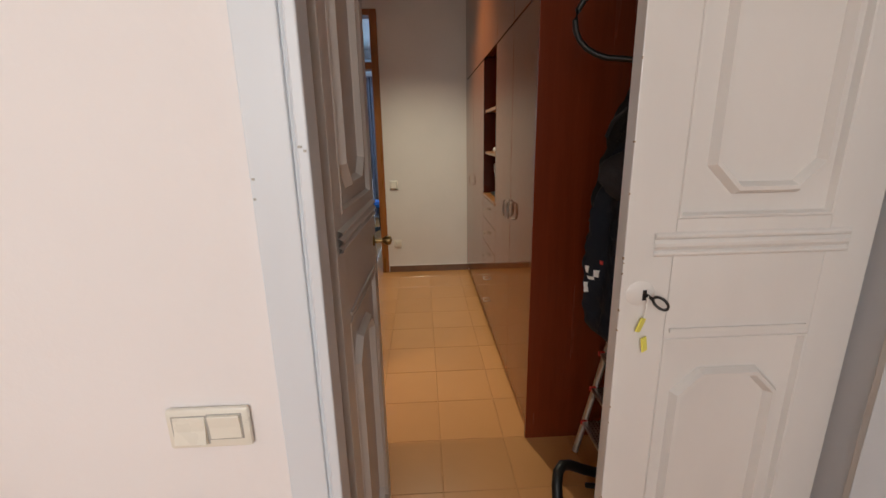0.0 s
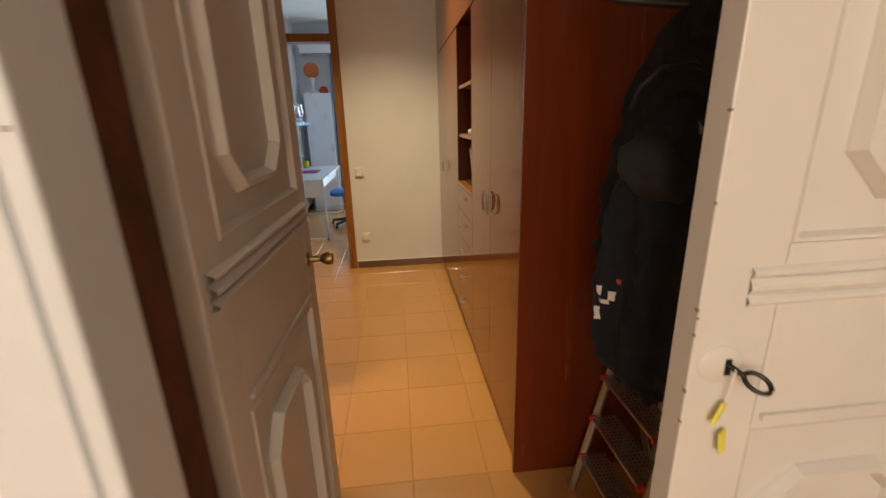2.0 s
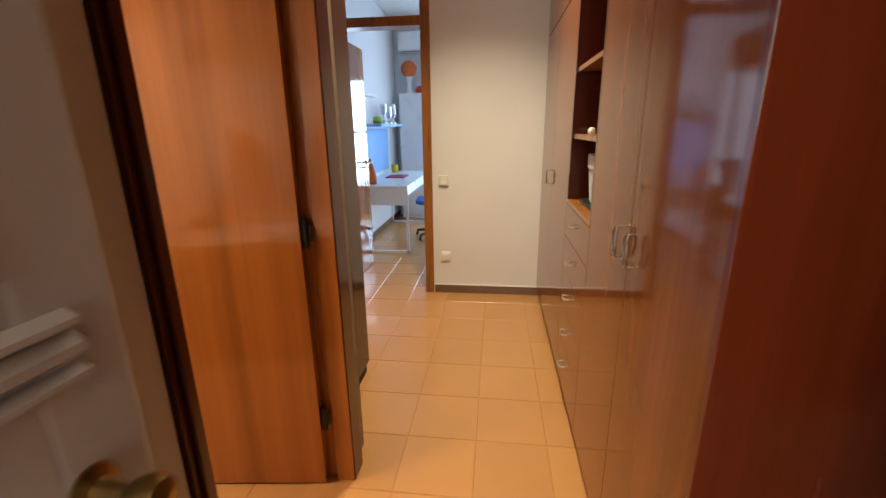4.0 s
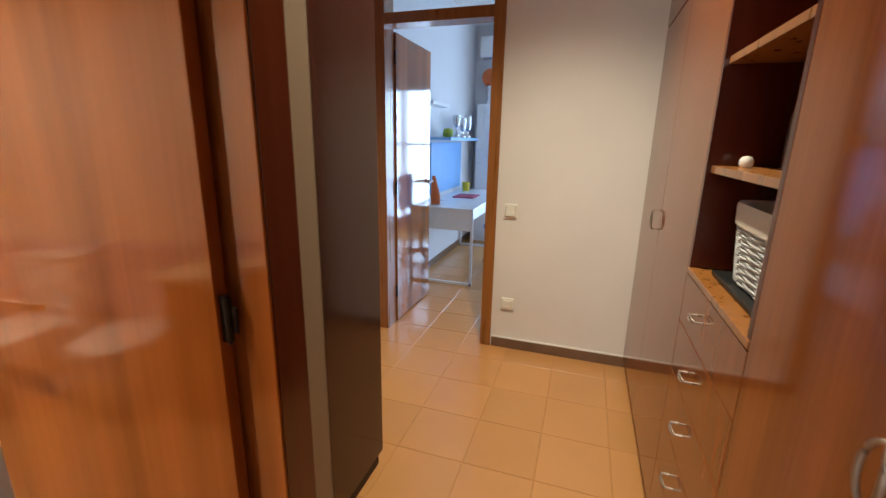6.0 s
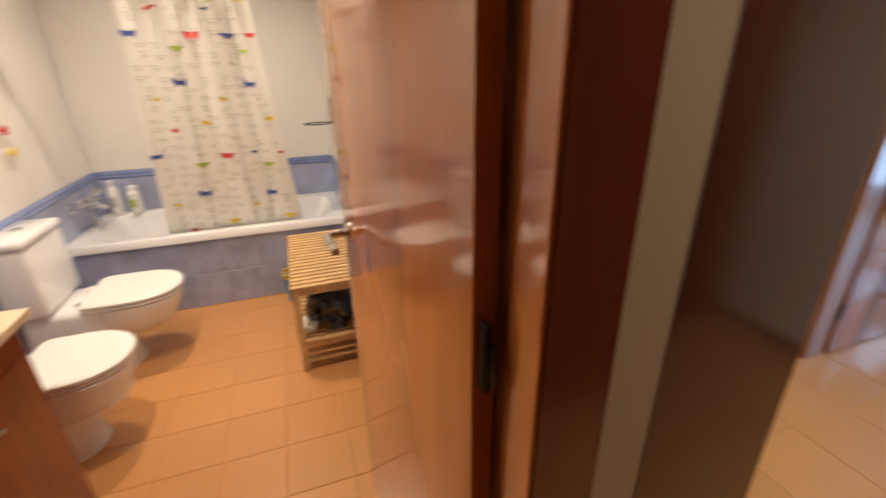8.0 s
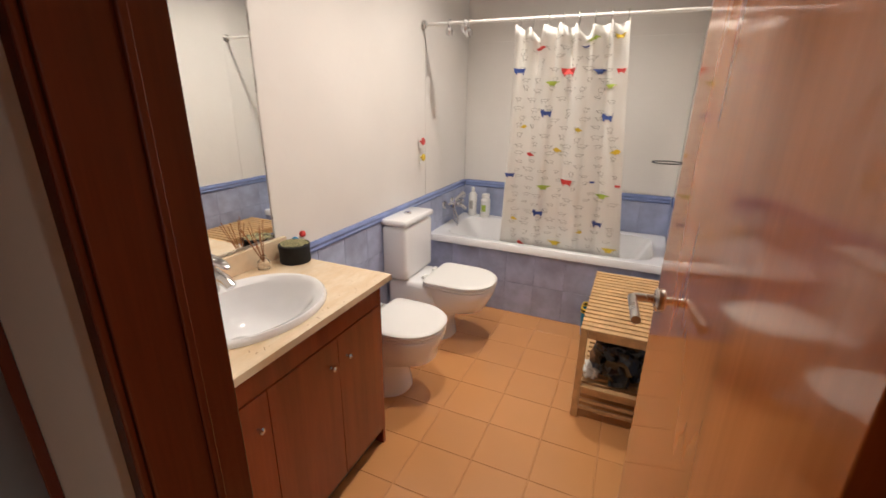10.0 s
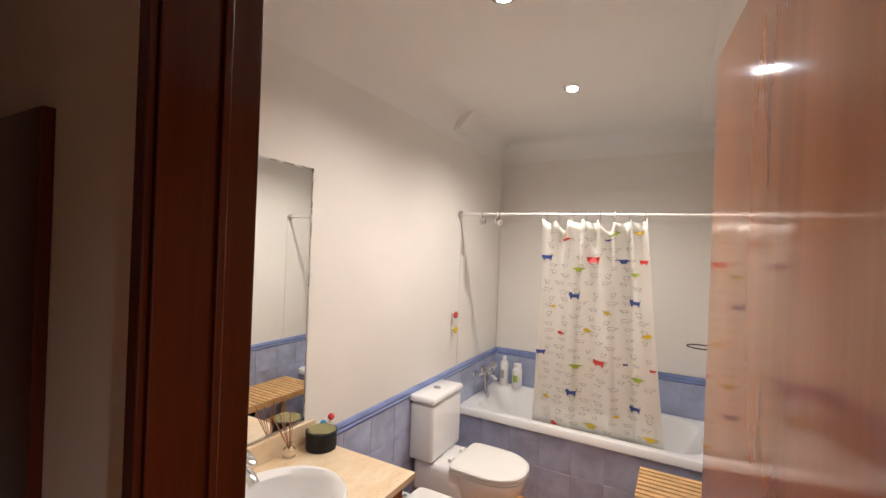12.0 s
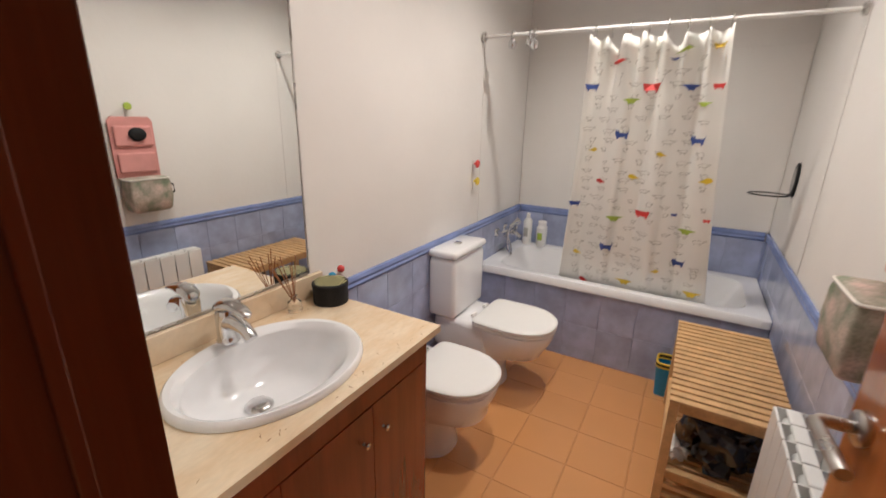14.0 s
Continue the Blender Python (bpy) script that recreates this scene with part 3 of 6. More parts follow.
# basket and small things in the niche
bk = thing("wicker_basket", 1.22, 2.12, 1.008, "white wicker basket with cream cloth lining", "basket")
part("tray", boxes((1.10, 1.90, 1.0075, 1.36, 2.34, 1.022), bevel=0.003), M_RUBBER, bk, "dark tray")
rows_ = 17
for r_ in range(rows_):
    bm = bmesh.new()
    z = 1.030 + r_ * 0.0088
    g = 1 + 0.0065 * r_
    lp = superloop(1.225, 2.115, z, 0.100 * g, 0.170 * g, 56, 5)
    pts = []
    for i, p in enumerate(lp):
        w = 0.0036 * (1 if (i + r_) % 2 else -1)
        dirv = Vector((p[0] - 1.225, p[1] - 2.115, 0)).normalized()
        pts.append((p[0] + dirv.x * w, p[1] + dirv.y * w, z))
    tube(bm, pts, 0.0034, 6, closed=True)
    part("weave", bm, M_WICKER, bk, smooth=True)
bm = bmesh.new()
loft(bm, [superloop(1.225, 2.115, z, a, b, 56, 5) for z, a, b in ((1.172, 0.114, 0.192), (1.176, 0.119, 0.197), (1.222, 0.121, 0.199), (1.232, 0.118, 0.196), (1.226, 0.106, 0.182), (1.03, 0.09, 0.155))])
part("lining", bm, M_LINEN, bk, "cream cloth lining folded over the rim", smooth=True)
bm = bmesh.new()
lathe(bm, [(0.0, 1.316), (0.013, 1.316), (0.017, 1.324), (0.016, 1.336), (0.011, 1.344), (0.0, 1.346)], 24, 1.13, 2.325)
solo("white_candle", bm, M_PLASTIC, "small round white candle on the wardrobe shelf", "candle", smooth=True)
jar = thing("glass_frame", 1.19, 2.09, 1.316, "clear glass photo stand on the wardrobe shelf", "photo stand")
part("pane", boxes((1.16, 1.98, 1.318, 1.168, 2.19, 1.45), bevel=0.002), M_GLASS, jar)
part("back", boxes((1.172, 1.985, 1.318, 1.180, 2.185, 1.445)), M_STEEL, jar)
part("foot", boxes((1.155, 1.99, 1.3155, 1.215, 2.18, 1.3175)), M_STEEL, jar)


# ---------- baseboards ----------
def skirting(name, *bs):
    structure(name, boxes(*bs, bevel=0.002), M_SKIRT, "brown tile skirting with thin white joint", "baseboard")


skirting("baseboard_1", (0.212, YE - 0.010, 0, HX1 + 0.02, YE - 0.0005, 0.068))
skirting("baseboard_2", (-0.738, YE - 0.010, 0, -0.652, YE - 0.0005, 0.068))
skirting("baseboard_3", (-0.8295, YE + 0.13, 0, -0.820, 6.99, 0.075))
skirting("baseboard_4", (HX0 + 0.0005, BY0 + 0.01, 0, HX0 + 0.010, DY0 - 0.075, 0.068))
structure("skirting_joint", boxes((0.212, YE - 0.011, 0.0685, HX1 + 0.02, YE - 0.0005, 0.076)), M_WALL, "thin white caulk line over the skirting", "trim")

# dark cabinet beside the bathroom doorway
cb = thing("tall_cabinet", -0.3, 2.08, 0, "dark glossy cherry cabinet side facing the hall", "cabinet")
part("side", boxes((-0.020, 1.802, 0.062, 0.0, 2.393, 2.60), bevel=0.001), M_CAB, cb)
part("body", boxes((-0.60, 1.802, 0.062, -0.021, 2.390, 2.60)), M_CAB, cb)
part("plinth", boxes((-0.60, 1.802, 0.001, -0.012, 2.372, 0.060)), M_DARKGAP, cb)
# flat dark shape against the hall wall, up to 1.755 m
pb = solo("wall_board", boxes((HX0 + 0.0005, 0.15, 0.10, HX0 + 0.018, 0.60, 1.755), bevel=0.002), M_CHERRYD, "dark glossy flat shape on the hall wall", "wall board")

# ---------- bathroom door and frame ----------
fr = thing("bathroom_door_frame", 0.07, DY1, 0, "orange-stained wooden door frame of the bathroom", "door frame")
tagged(fr, kind="structure")
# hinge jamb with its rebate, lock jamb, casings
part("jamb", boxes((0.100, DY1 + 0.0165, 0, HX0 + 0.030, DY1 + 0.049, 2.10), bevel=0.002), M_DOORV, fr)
part("rebate", boxes((-0.008, DY1 + 0.034, 0, 0.0995, DY1 + 0.049, 2.10)), M_JAMB, fr, "stained rebate")
# lock side: same wood as the hinge jamb, shade put into the colour
part("jamb", boxes((0.015, DY0 - 0.045, 0, HX0 + 0.010, DY0, 2.10), bevel=0.002), M_FRAME_SHADE, fr)
part("stop", boxes((0.064, DY0 + 0.0005, 0, 0.076, DY0 + 0.007, 1.984), bevel=0.002), M_FRAME_SHADE, fr)
# hall-side casing, darker than the head: weak light put into its colour
part("casing", boxes((HX0 + 0.0005, DY1 + 0.0495, 0, HX0 + 0.029, DY1 + 0.112, 2.17), (HX0 + 0.0305, DY1 + 0.021, 0, HX0 + 0.034, DY1 + 0.112, 2.17)), M_CHERRYD, fr, "hinge-side casing with shade put into its dark cherry colour")
part("casing", boxes((HX0 + 0.0105, DY0 - 0.030, 0, HX0 + 0.0205, DY0 - 0.005, 2.17), bevel=0.003), M_FRAME_SHADE, fr, "lock-side casing with shade put into its dark red")
for a, b in ((DY1 + 0.016, DY1 + 0.080),):
    part("casing", boxes((-0.022, a, 0, -0.0085, b, 2.17), bevel=0.004), M_JAMB, fr)
part("head", boxes((-0.008, DY0 + 0.001, 1.985, HX0 + 0.010, DY1 - 0.001, 2.10)), M_JAMB, fr)
part("casing", boxes((HX0 + 0.0105, DY0 - 0.004, 2.1025, HX0 + 0.024, DY1 + 0.0205, 2.17), bevel=0.004), M_JAMB, fr)

dr = thing("bathroom_door", 0.066, 1.563, 0.0, "open glossy cherry veneer bathroom door", "door")
LY0, LY1 = 1.563, 1.598
part("leaf", boxes((-0.614, LY0, 0.010, 0.066, LY1, 1.975), bevel=0.0015), M_DOORV, dr)
for z in (0.30, 1.02, 1.85):
    bm = bmesh.new()
    tube(bm, [(0.084, LY0 + 0.010, z - 0.045), (0.084, LY0 + 0.010, z + 0.045)], 0.0075, 12)
    tube(bm, [(0.084, LY0 + 0.010, z - 0.052), (0.084, LY0 + 0.010, z + 0.052)], 0.0045, 10)
    box(bm, 0.067, LY0 + 0.008, z - 0.05, 0.084, LY0 + 0.012, z + 0.05, bevel=0.001)
    box(bm, 0.084, LY0 + 0.010, z - 0.028, 0.103, LY0 + 0.014, z + 0.028, bevel=0.001)
    part("hinge", bm, M_BLACK, dr, "black hinge", smooth=True)


def lever(parent, x, y, z, sy, dirx):
    bm = bmesh.new()
    lathe(bm, [(0, 0), (0.026, 0), (0.026, 0.006), (0.022, 0.009), (0.0, 0.009)], 24)
    bm.transform(Matrix.Translation((x, y, z)) @ Matrix.Rotation(radians(90 if sy < 0 else -90), 4, "X"))
    rs = part("rosette", bm, M_STEEL, parent, "brushed steel rosette", smooth=True)
    bm = bmesh.new()
    pts = [(x, y, z), (x, y + sy * 0.048, z), (x + dirx * 0.006, y + sy * 0.056, z), (x + dirx * 0.112, y + sy * 0.058, z - 0.002)]
    tube(bm, pts, 0.0095, 12)
    part("lever", bm, M_STEEL, rs, "brushed steel lever handle", smooth=True)


lever(dr, -0.574, LY0, 0.974, -1, 1)
lever(dr, -0.574, LY1, 0.974, 1, 1)
dr.matrix_world = pose(0.066, 1.563, 0, 0, 0, 6.4)

# ---------- bathroom: wainscot ----------
south, north, west = bpy.data.objects["wall_bath_south"], bpy.data.objects["wall_bath_north"], bpy.data.objects["wall_bath_west"]
for nm, parent, bs in (("tile_bed", south, (BX0 + 0.001, BY0, 0, -0.003, BY0 + 0.002, 0.715)), ("tile_bed", north, (BX0 + 0.001, BY1 - 0.002, 0, -0.003, BY1, 0.715)), ("tile_bed", west, (BX0, BY0 + 0.003, 0, BX0 + 0.002, BY1 - 0.003, 0.715))):
    part(nm, boxes(bs), M_BGROUT, parent)


def border(name, parent, p0, p1, out):
    n = Vector(out)
    prof = [(0.002, 0.716), (0.010, 0.717), (0.016, 0.728), (0.012, 0.738), (0.017, 0.750), (0.012, 0.764), (0.002, 0.767)]
    bm = bmesh.new()
    loft(bm, [[Vector(p) + n * o + Vector((0, 0, z)) for o, z in prof] for p in (p0, p1)])
    part(name, bm, M_BLUEB, parent, "darker blue bullnose border", smooth=True)


border("tile_border", south, (-0.002, BY0, 0), (BX0 + 0.001, BY0, 0), (0, 1, 0))
border("tile_border", north, (-0.002, BY1, 0), (BX0 + 0.001, BY1, 0), (0, -1, 0))
border("tile_border", west, (BX0, BY0 + 0.02, 0), (BX0, BY1 - 0.02, 0), (1, 0, 0))
# white tiled shower walls, slightly proud of the plaster
for nm, parent, bs in (("shower_lining", south, (BX0 + 0.006, BY0 + 0.0005, 0.768, -2.20, BY0 + 0.0035, 1.79)), ("shower_lining", north, (BX0 + 0.006, BY1 - 0.0035, 0.768, -2.06, BY1 - 0.0005, 1.79)), ("shower_lining", west, (BX0 + 0.0005, BY0 + 0.006, 0.768, BX0 + 0.005, BY1 - 0.006, 1.79))):
    part(nm, boxes(bs, bevel=0.002), M_WALL, parent)
# ceiling cove
bm = bmesh.new()
cv = [(0.0, 0.16), (0.006, 0.11), (0.024, 0.062), (0.058, 0.026), (0.10, 0.008), (0.15, 0.0)]
for a, b, n in (((-0.003, BY0 + 0.001), (BX0 + 0.001, BY0 + 0.001), (0, 1)), ((BX0 + 0.001, BY0 + 0.001), (BX0 + 0.001, BY1 - 0.001), (1, 0)), ((BX0 + 0.001, BY1 - 0.001), (-0.003, BY1 - 0.001), (0, -1))):
    rows = []
    for p in (a, b):
        rows.append([bm.verts.new((p[0] + n[0] * o, p[1] + n[1] * o, BH - 0.001 - d)) for o, d in cv])
    for i in range(len(cv) - 1):
        bm.faces.new((rows[0][i], rows[0][i + 1], rows[1][i + 1], rows[1][i]))
structure("ceiling_cove", bm, M_CEIL, "white curved plaster cove", "ceiling", smooth=True)

bm = bmesh.new()
loft(bm, [[(-2.17, y, z) for y, z in ((BY0 + 0.001, 2.335), (BY0 + 0.05, 2.345), (BY0 + 0.15, BH - 0.002), (BY0 + 0.001, BH - 0.002))], [(-2.02, y, z) for y, z in ((BY0 + 0.001, 2.335), (BY0 + 0.05, 2.345), (BY0 + 0.15, BH - 0.002), (BY0 + 0.001, BH - 0.002))]])
structure("ceiling_haunch", bm, M_CEIL, "small white plaster haunch under the bathroom ceiling", "ceiling")

# ---------- vanity ----------
VX0, VX1, VF = -0.855, -0.006, 0.600
va = thing("vanity_cabinet", -0.43, 0.36, 0, "cherry wood bathroom vanity cabinet under a marble top", "cabinet")
part("side", boxes((VX0, BY0 + 0.02, 0.0, VX0 + 0.018, VF, 0.733), bevel=0.001), M_VANITY, va)
part("side", boxes((VX1 - 0.018, BY0 + 0.02, 0.0, VX1, VF, 0.733)), M_VANITY, va)
part("plinth", boxes((VX0 + 0.02, 0.50, 0.001, VX1 - 0.02, VF - 0.04, 0.07)), M_DARKGAP, va)
part("bottom", boxes((VX0 + 0.019, BY0 + 0.02, 0.072, VX1 - 0.019, VF - 0.022, 0.088)), M_CHERRYD, va)
part("back", boxes((VX0 + 0.019, BY0 + 0.004, 0.072, VX1 - 0.019, BY0 + 0.019, 0.733)), M_CHERRYD, va)
part("top_rail", boxes((VX0 + 0.019, VF - 0.020, 0.648, VX1 - 0.019, VF, 0.733), bevel=0.001), M_VANITY, va)
for a, b, kx in ((VX0 + 0.019, -0.590, -0.630), (-0.588, -0.292, -0.547), (-0.290, VX1 - 0.019, -0.246)):
    d = part("door", boxes((a + 0.0002, VF - 0.019, 0.076, b - 0.0002, VF + 0.001, 0.6455), bevel=0.0008), M_VANITY, va)
    bm = bmesh.new()
    lathe(bm, [(0, 0), (0.005, 0), (0.004, 0.008), (0.009, 0.014), (0.009, 0.018), (0.0, 0.021)], 14)
    bm.transform(Matrix.Translation((kx, VF + 0.001, 0.554)) @ Matrix.Rotation(radians(-90), 4, "X"))
    part("knob", bm, M_CHROME, d, "small chrome knob", smooth=True)

SC, SA, SB = (-0.455, 0.392), 0.252, 0.203
ct = thing("marble_countertop", -0.43, 0.37, 0.734, "cream veined marble bathroom countertop with backsplash", "countertop")
bm = bmesh.new()
outer = [bm.verts.new(p) for p in ((-0.880, BY0 + 0.003, 0.764), (-0.003, BY0 + 0.003, 0.764), (-0.003, 0.635, 0.764), (-0.880, 0.635, 0.764))]
inner = [bm.verts.new((SC[0] + (SA - 0.02) * math.cos(2 * math.pi * i / 48), SC[1] + (SB - 0.02) * math.sin(2 * math.pi * i / 48), 0.764)) for i in range(48)]
es = [bm.edges.new((outer[i], outer[(i + 1) % 4])) for i in range(4)] + [bm.edges.new((inner[i], inner[(i + 1) % 48])) for i in range(48)]
fs = [f for f in bmesh.ops.triangle_fill(bm, edges=es, use_beauty=True, use_dissolve=False)["geom"] if isinstance(f, bmesh.types.BMFace)]
ext = bmesh.ops.extrude_face_region(bm, geom=fs)
bmesh.ops.translate(bm, verts=[v for v in ext["geom"] if isinstance(v, bmesh.types.BMVert)], vec=(0, 0, -0.022))
part("slab", bm, M_MARBLE, ct)
fk = bmesh.new()
rf = random.Random(8)
for i in range(90):
    x, y, a = rf.uniform(-0.86, -0.02), rf.choice((rf.uniform(0.15, 0.22), rf.uniform(0.57, 0.625), rf.uniform(0.15, 0.62))), rf.gauss(0.9, 0.35)
    if ((x - SC[0]) / (SA + 0.012)) ** 2 + ((y - SC[1]) / (SB + 0.012)) ** 2 < 1:
        continue
    l, w = rf.uniform(0.003, 0.012), rf.uniform(0.0008, 0.002)
    c, q = math.cos(a), math.sin(a)
    fk.faces.new([fk.verts.new((x + u * c - v * q, y + u * q + v * c, 0.7643)) for u, v in ((-l, 0), (0, -w), (l, 0), (0, w))])
tagged(part("vein_fleck", fk, mat("brown_vein", (0.36, 0.20, 0.10), 0.3), ct, "brown flecks in the marble"), kind="stuff")
part("backsplash", boxes((-0.880, BY0 + 0.003, 0.7645, -0.003, BY0 + 0.022, 0.842), bevel=0.002), M_MARBLE, ct)

sk_ = thing("wash_basin", SC[0], SC[1], 0.764, "white ceramic oval drop-in wash basin", "sink")
prof = [(1.0, 1.0, 0.7645), (1.005, 1.005, 0.770), (0.99, 0.99, 0.780), (0.965, 0.965, 0.785), (0.93, 0.93, 0.784), (0.885, 0.87, 0.772), (0.85, 0.83, 0.755), (0.79, 0.76, 0.715), (0.68, 0.64, 0.672), (0.5, 0.46, 0.642), (0.25, 0.22, 0.630), (0.09, 0.11, 0.626)]
bm = bmesh.new()
loops = []
for i, (a, b, z) in enumerate(prof):
    k = max(0, i - 4) / 7
    loops.append([(SC[0] + SA * a * math.cos(2 * math.pi * j / 56), SC[1] - 0.055 * k + (0.012 if 4 <= i <= 6 else 0) + SB * b * (1 if i < 5 else 0.92) * math.sin(2 * math.pi * j / 56), z) for j in range(56)])
loft(bm, loops, cap0=False)
part("bowl", bm, M_CERAMIC, sk_, smooth=True)
bm = bmesh.new()
lathe(bm, [(0.0, 0.626), (0.036, 0.6265), (0.037, 0.634), (0.031, 0.640), (0.02, 0.643), (0.0, 0.644)], 24, SC[0] + 0.010, SC[1] - 0.060)
part("drain_plug", bm, M_CHROME, sk_, "chrome drain plug", smooth=True)
fx, fy, fz = -0.462, 0.208, 0.783
fc = thing("basin_tap", fx, fy, fz, "chrome single-lever basin mixer tap", "tap")
bm = bmesh.new()
lathe(bm, [(0.0, fz), (0.030, fz), (0.030, fz + 0.005), (0.027, fz + 0.011), (0.026, fz + 0.045), (0.027, fz + 0.075), (0.024, fz + 0.092), (0, fz + 0.096)], 24, fx, fy)
part("body", bm, M_CHROME, fc, smooth=True)
bm = bmesh.new()
tube(bm, [(fx, fy, fz + 0.055), (fx, fy + 0.040, fz + 0.064), (fx, fy + 0.080, fz + 0.052), (fx, fy + 0.102, fz + 0.032)], [0.024, 0.022, 0.019, 0.017], 16)
part("spout", bm, M_CHROME, fc, smooth=True)
bm = bmesh.new()
loft(bm, [[(fx + w * math.cos(a), fy - 0.022 + y, z + h * math.sin(a)) for a in [2 * math.pi * k / 14 for k in range(14)]] for y, z, w, h in ((-0.004, fz + 0.088, 0.014, 0.010), (0.006, fz + 0.098, 0.024, 0.018), (0.03, fz + 0.108, 0.027, 0.020), (0.06, fz + 0.112, 0.024, 0.013), (0.095, fz + 0.108, 0.019, 0.008), (0.118, fz + 0.099, 0.014, 0.006), (0.124, fz + 0.095, 0.007, 0.003))])
part("lever", bm, M_CHROME, fc, smooth=True)

mr = thing("wall_mirror", -0.45, BY0, 0.845, "large clear bathroom mirror over the marble counter", "mirror")
part("glass", boxes((-0.833, BY0 + 0.0005, 0.848, -0.075, BY0 + 0.006, 1.868)), M_MIRROR, mr)
bm = bmesh.new()
for (x0, z0, x1, z1) in ((-0.833, 0.848, -0.829, 1.868), (-0.833, 1.864, -0.075, 1.868), (-0.833, 0.848, -0.075, 0.852)):
    box(bm, x0 - 0.0015, BY0 + 0.0004, z0 - 0.0015, x1 + 0.0015, BY0 + 0.0068, z1 + 0.0015)
part("edge", bm, M_STEEL, mr, "ground glass edge")
bm = boxes((-0.47, BY0 + 0.0005, 1.868, -0.45, BY0 + 0.010, 1.880), bevel=0.002)
part("clip", bm, M_STEEL, mr)

# round black box with patterned lid
bx, by = -0.835, 0.222
bxo = thing("round_box", bx, by, 0.7645, "round black box with a black and gold patterned lid", "box")
bm = bmesh.new()
lathe(bm, [(0, 0.7645), (0.058, 0.7645), (0.059, 0.770), (0.059, 0.822), (0.0, 0.822)], 36, bx, by)
part("tub", bm, M_BLKC, bxo, smooth=True)
bm = bmesh.new()
lathe(bm, [(0, 0.8222), (0.061, 0.8222), (0.061, 0.834), (0.058, 0.837), (0.0, 0.8375)], 36, bx, by)
lid = part("lid", bm, M_BLKC, bxo, smooth=True)
bm = bmesh.new()
for i in range(-6, 7):
    for j in range(-6, 7):
        u, v = i * 0.0125, j * 0.0115 + (0.0058 if i % 2 else 0)
        if u * u + v * v < 0.054 ** 2:
            c = [bm.verts.new((bx + u + a, by + v + b, 0.8390)) for a, b in ((-0.0062, 0), (0, -0.0042), (0.0062, 0), (0, 0.0042))]
            bm.faces.new(c)
part("gold_pattern", bm, mat("gold_print", (0.72, 0.66, 0.30), 0.4, var=0.05), lid, "pale gold diamond print")
# reed diffuser
dx, dy = -0.715, 0.180
df = thing("reed_diffuser", dx, dy, 0.7645, "small glass reed diffuser with brown sticks", "diffuser")
bm = bmesh.new()
lathe(bm, [(0, 0.7645), (0.022, 0.7645), (0.024, 0.770), (0.022, 0.796), (0.010, 0.806), (0.010, 0.818), (0.0, 0.818)], 20, dx, dy)
part("bottle", bm, M_GLASS, df, smooth=True)
for k in range(7):
    a = k * 0.9
    bm = bmesh.new()
    tube(bm, [(dx, dy, 0.79), (dx + 0.05 * math.cos(a) + 0.03, dy + 0.022 * math.sin(a) - 0.005, 0.94 + 0.012 * math.sin(3 * a))], 0.0016, 5)
    part("reed", bm, M_FRAME, df)
# toothbrush holder with two hooks
tbx = -0.945
th = thing("suction_hook", tbx, BY0 + 0.02, 0.79, "white suction holder with red and blue caps", "bathroom hook")
part("body", boxes((tbx - 0.012, BY0 + 0.019, 0.768, tbx + 0.062, BY0 + 0.045, 0.825), bevel=0.005), M_PLASTIC, th)
for dx_, c_ in ((0.0, M_RED), (0.045, M_BIN)):
    bm = bmesh.new()
    bmesh.ops.create_uvsphere(bm, u_segments=14, v_segments=8, radius=0.014)
    bm.transform(Matrix.Translation((tbx + dx_, BY0 + 0.048, 0.838 - dx_ * 0.3)))
    part("cap", bm, c_, th, smooth=True)


def wall_hook(x, z, colour, label):
    th = thing("wall_hook", x, BY0, z, label, "hook", "coloured wall hooks")
    part("plate", boxes((x - 0.011, BY0 + 0.0055, z - 0.045, x + 0.011, BY0 + 0.011, z + 0.02), bevel=0.003), M_PLASTIC, th)
    bm = bmesh.new()
    lathe(bm, [(0, 0), (0.006, 0), (0.006, 0.014), (0.021, 0.017), (0.023, 0.023), (0.019, 0.028), (0, 0.029)], 20)
    bm.transform(Matrix.Translation((x, BY0 + 0.011, z)) @ Matrix.Rotation(radians(-90), 4, "X"))
    part("knob", bm, colour, th, smooth=True)


wall_hook(-2.105, 1.130, M_RED, "white wall hook with a red knob")
wall_hook(-2.110, 1.030, M_YEL, "white wall hook with a yellow knob")


# ---------- toilet and bidet ----------
def dloop(cx, ym, z, ax, fwd, back, n=56):
    """Outline with a round front (+y) and a nearly square back."""
    out = []
    for i in range(n):
        a = 2 * math.pi * i / n
        c, s_ = math.cos(a), math.sin(a)
        p, ay = (2.25, fwd) if s_ >= 0 else (9.0, back)
        out.append((cx + math.copysign(abs(c) ** (2 / p), c) * ax, ym + math.copysign(abs(s_) ** (2 / p), s_) * ay, z))
    return out


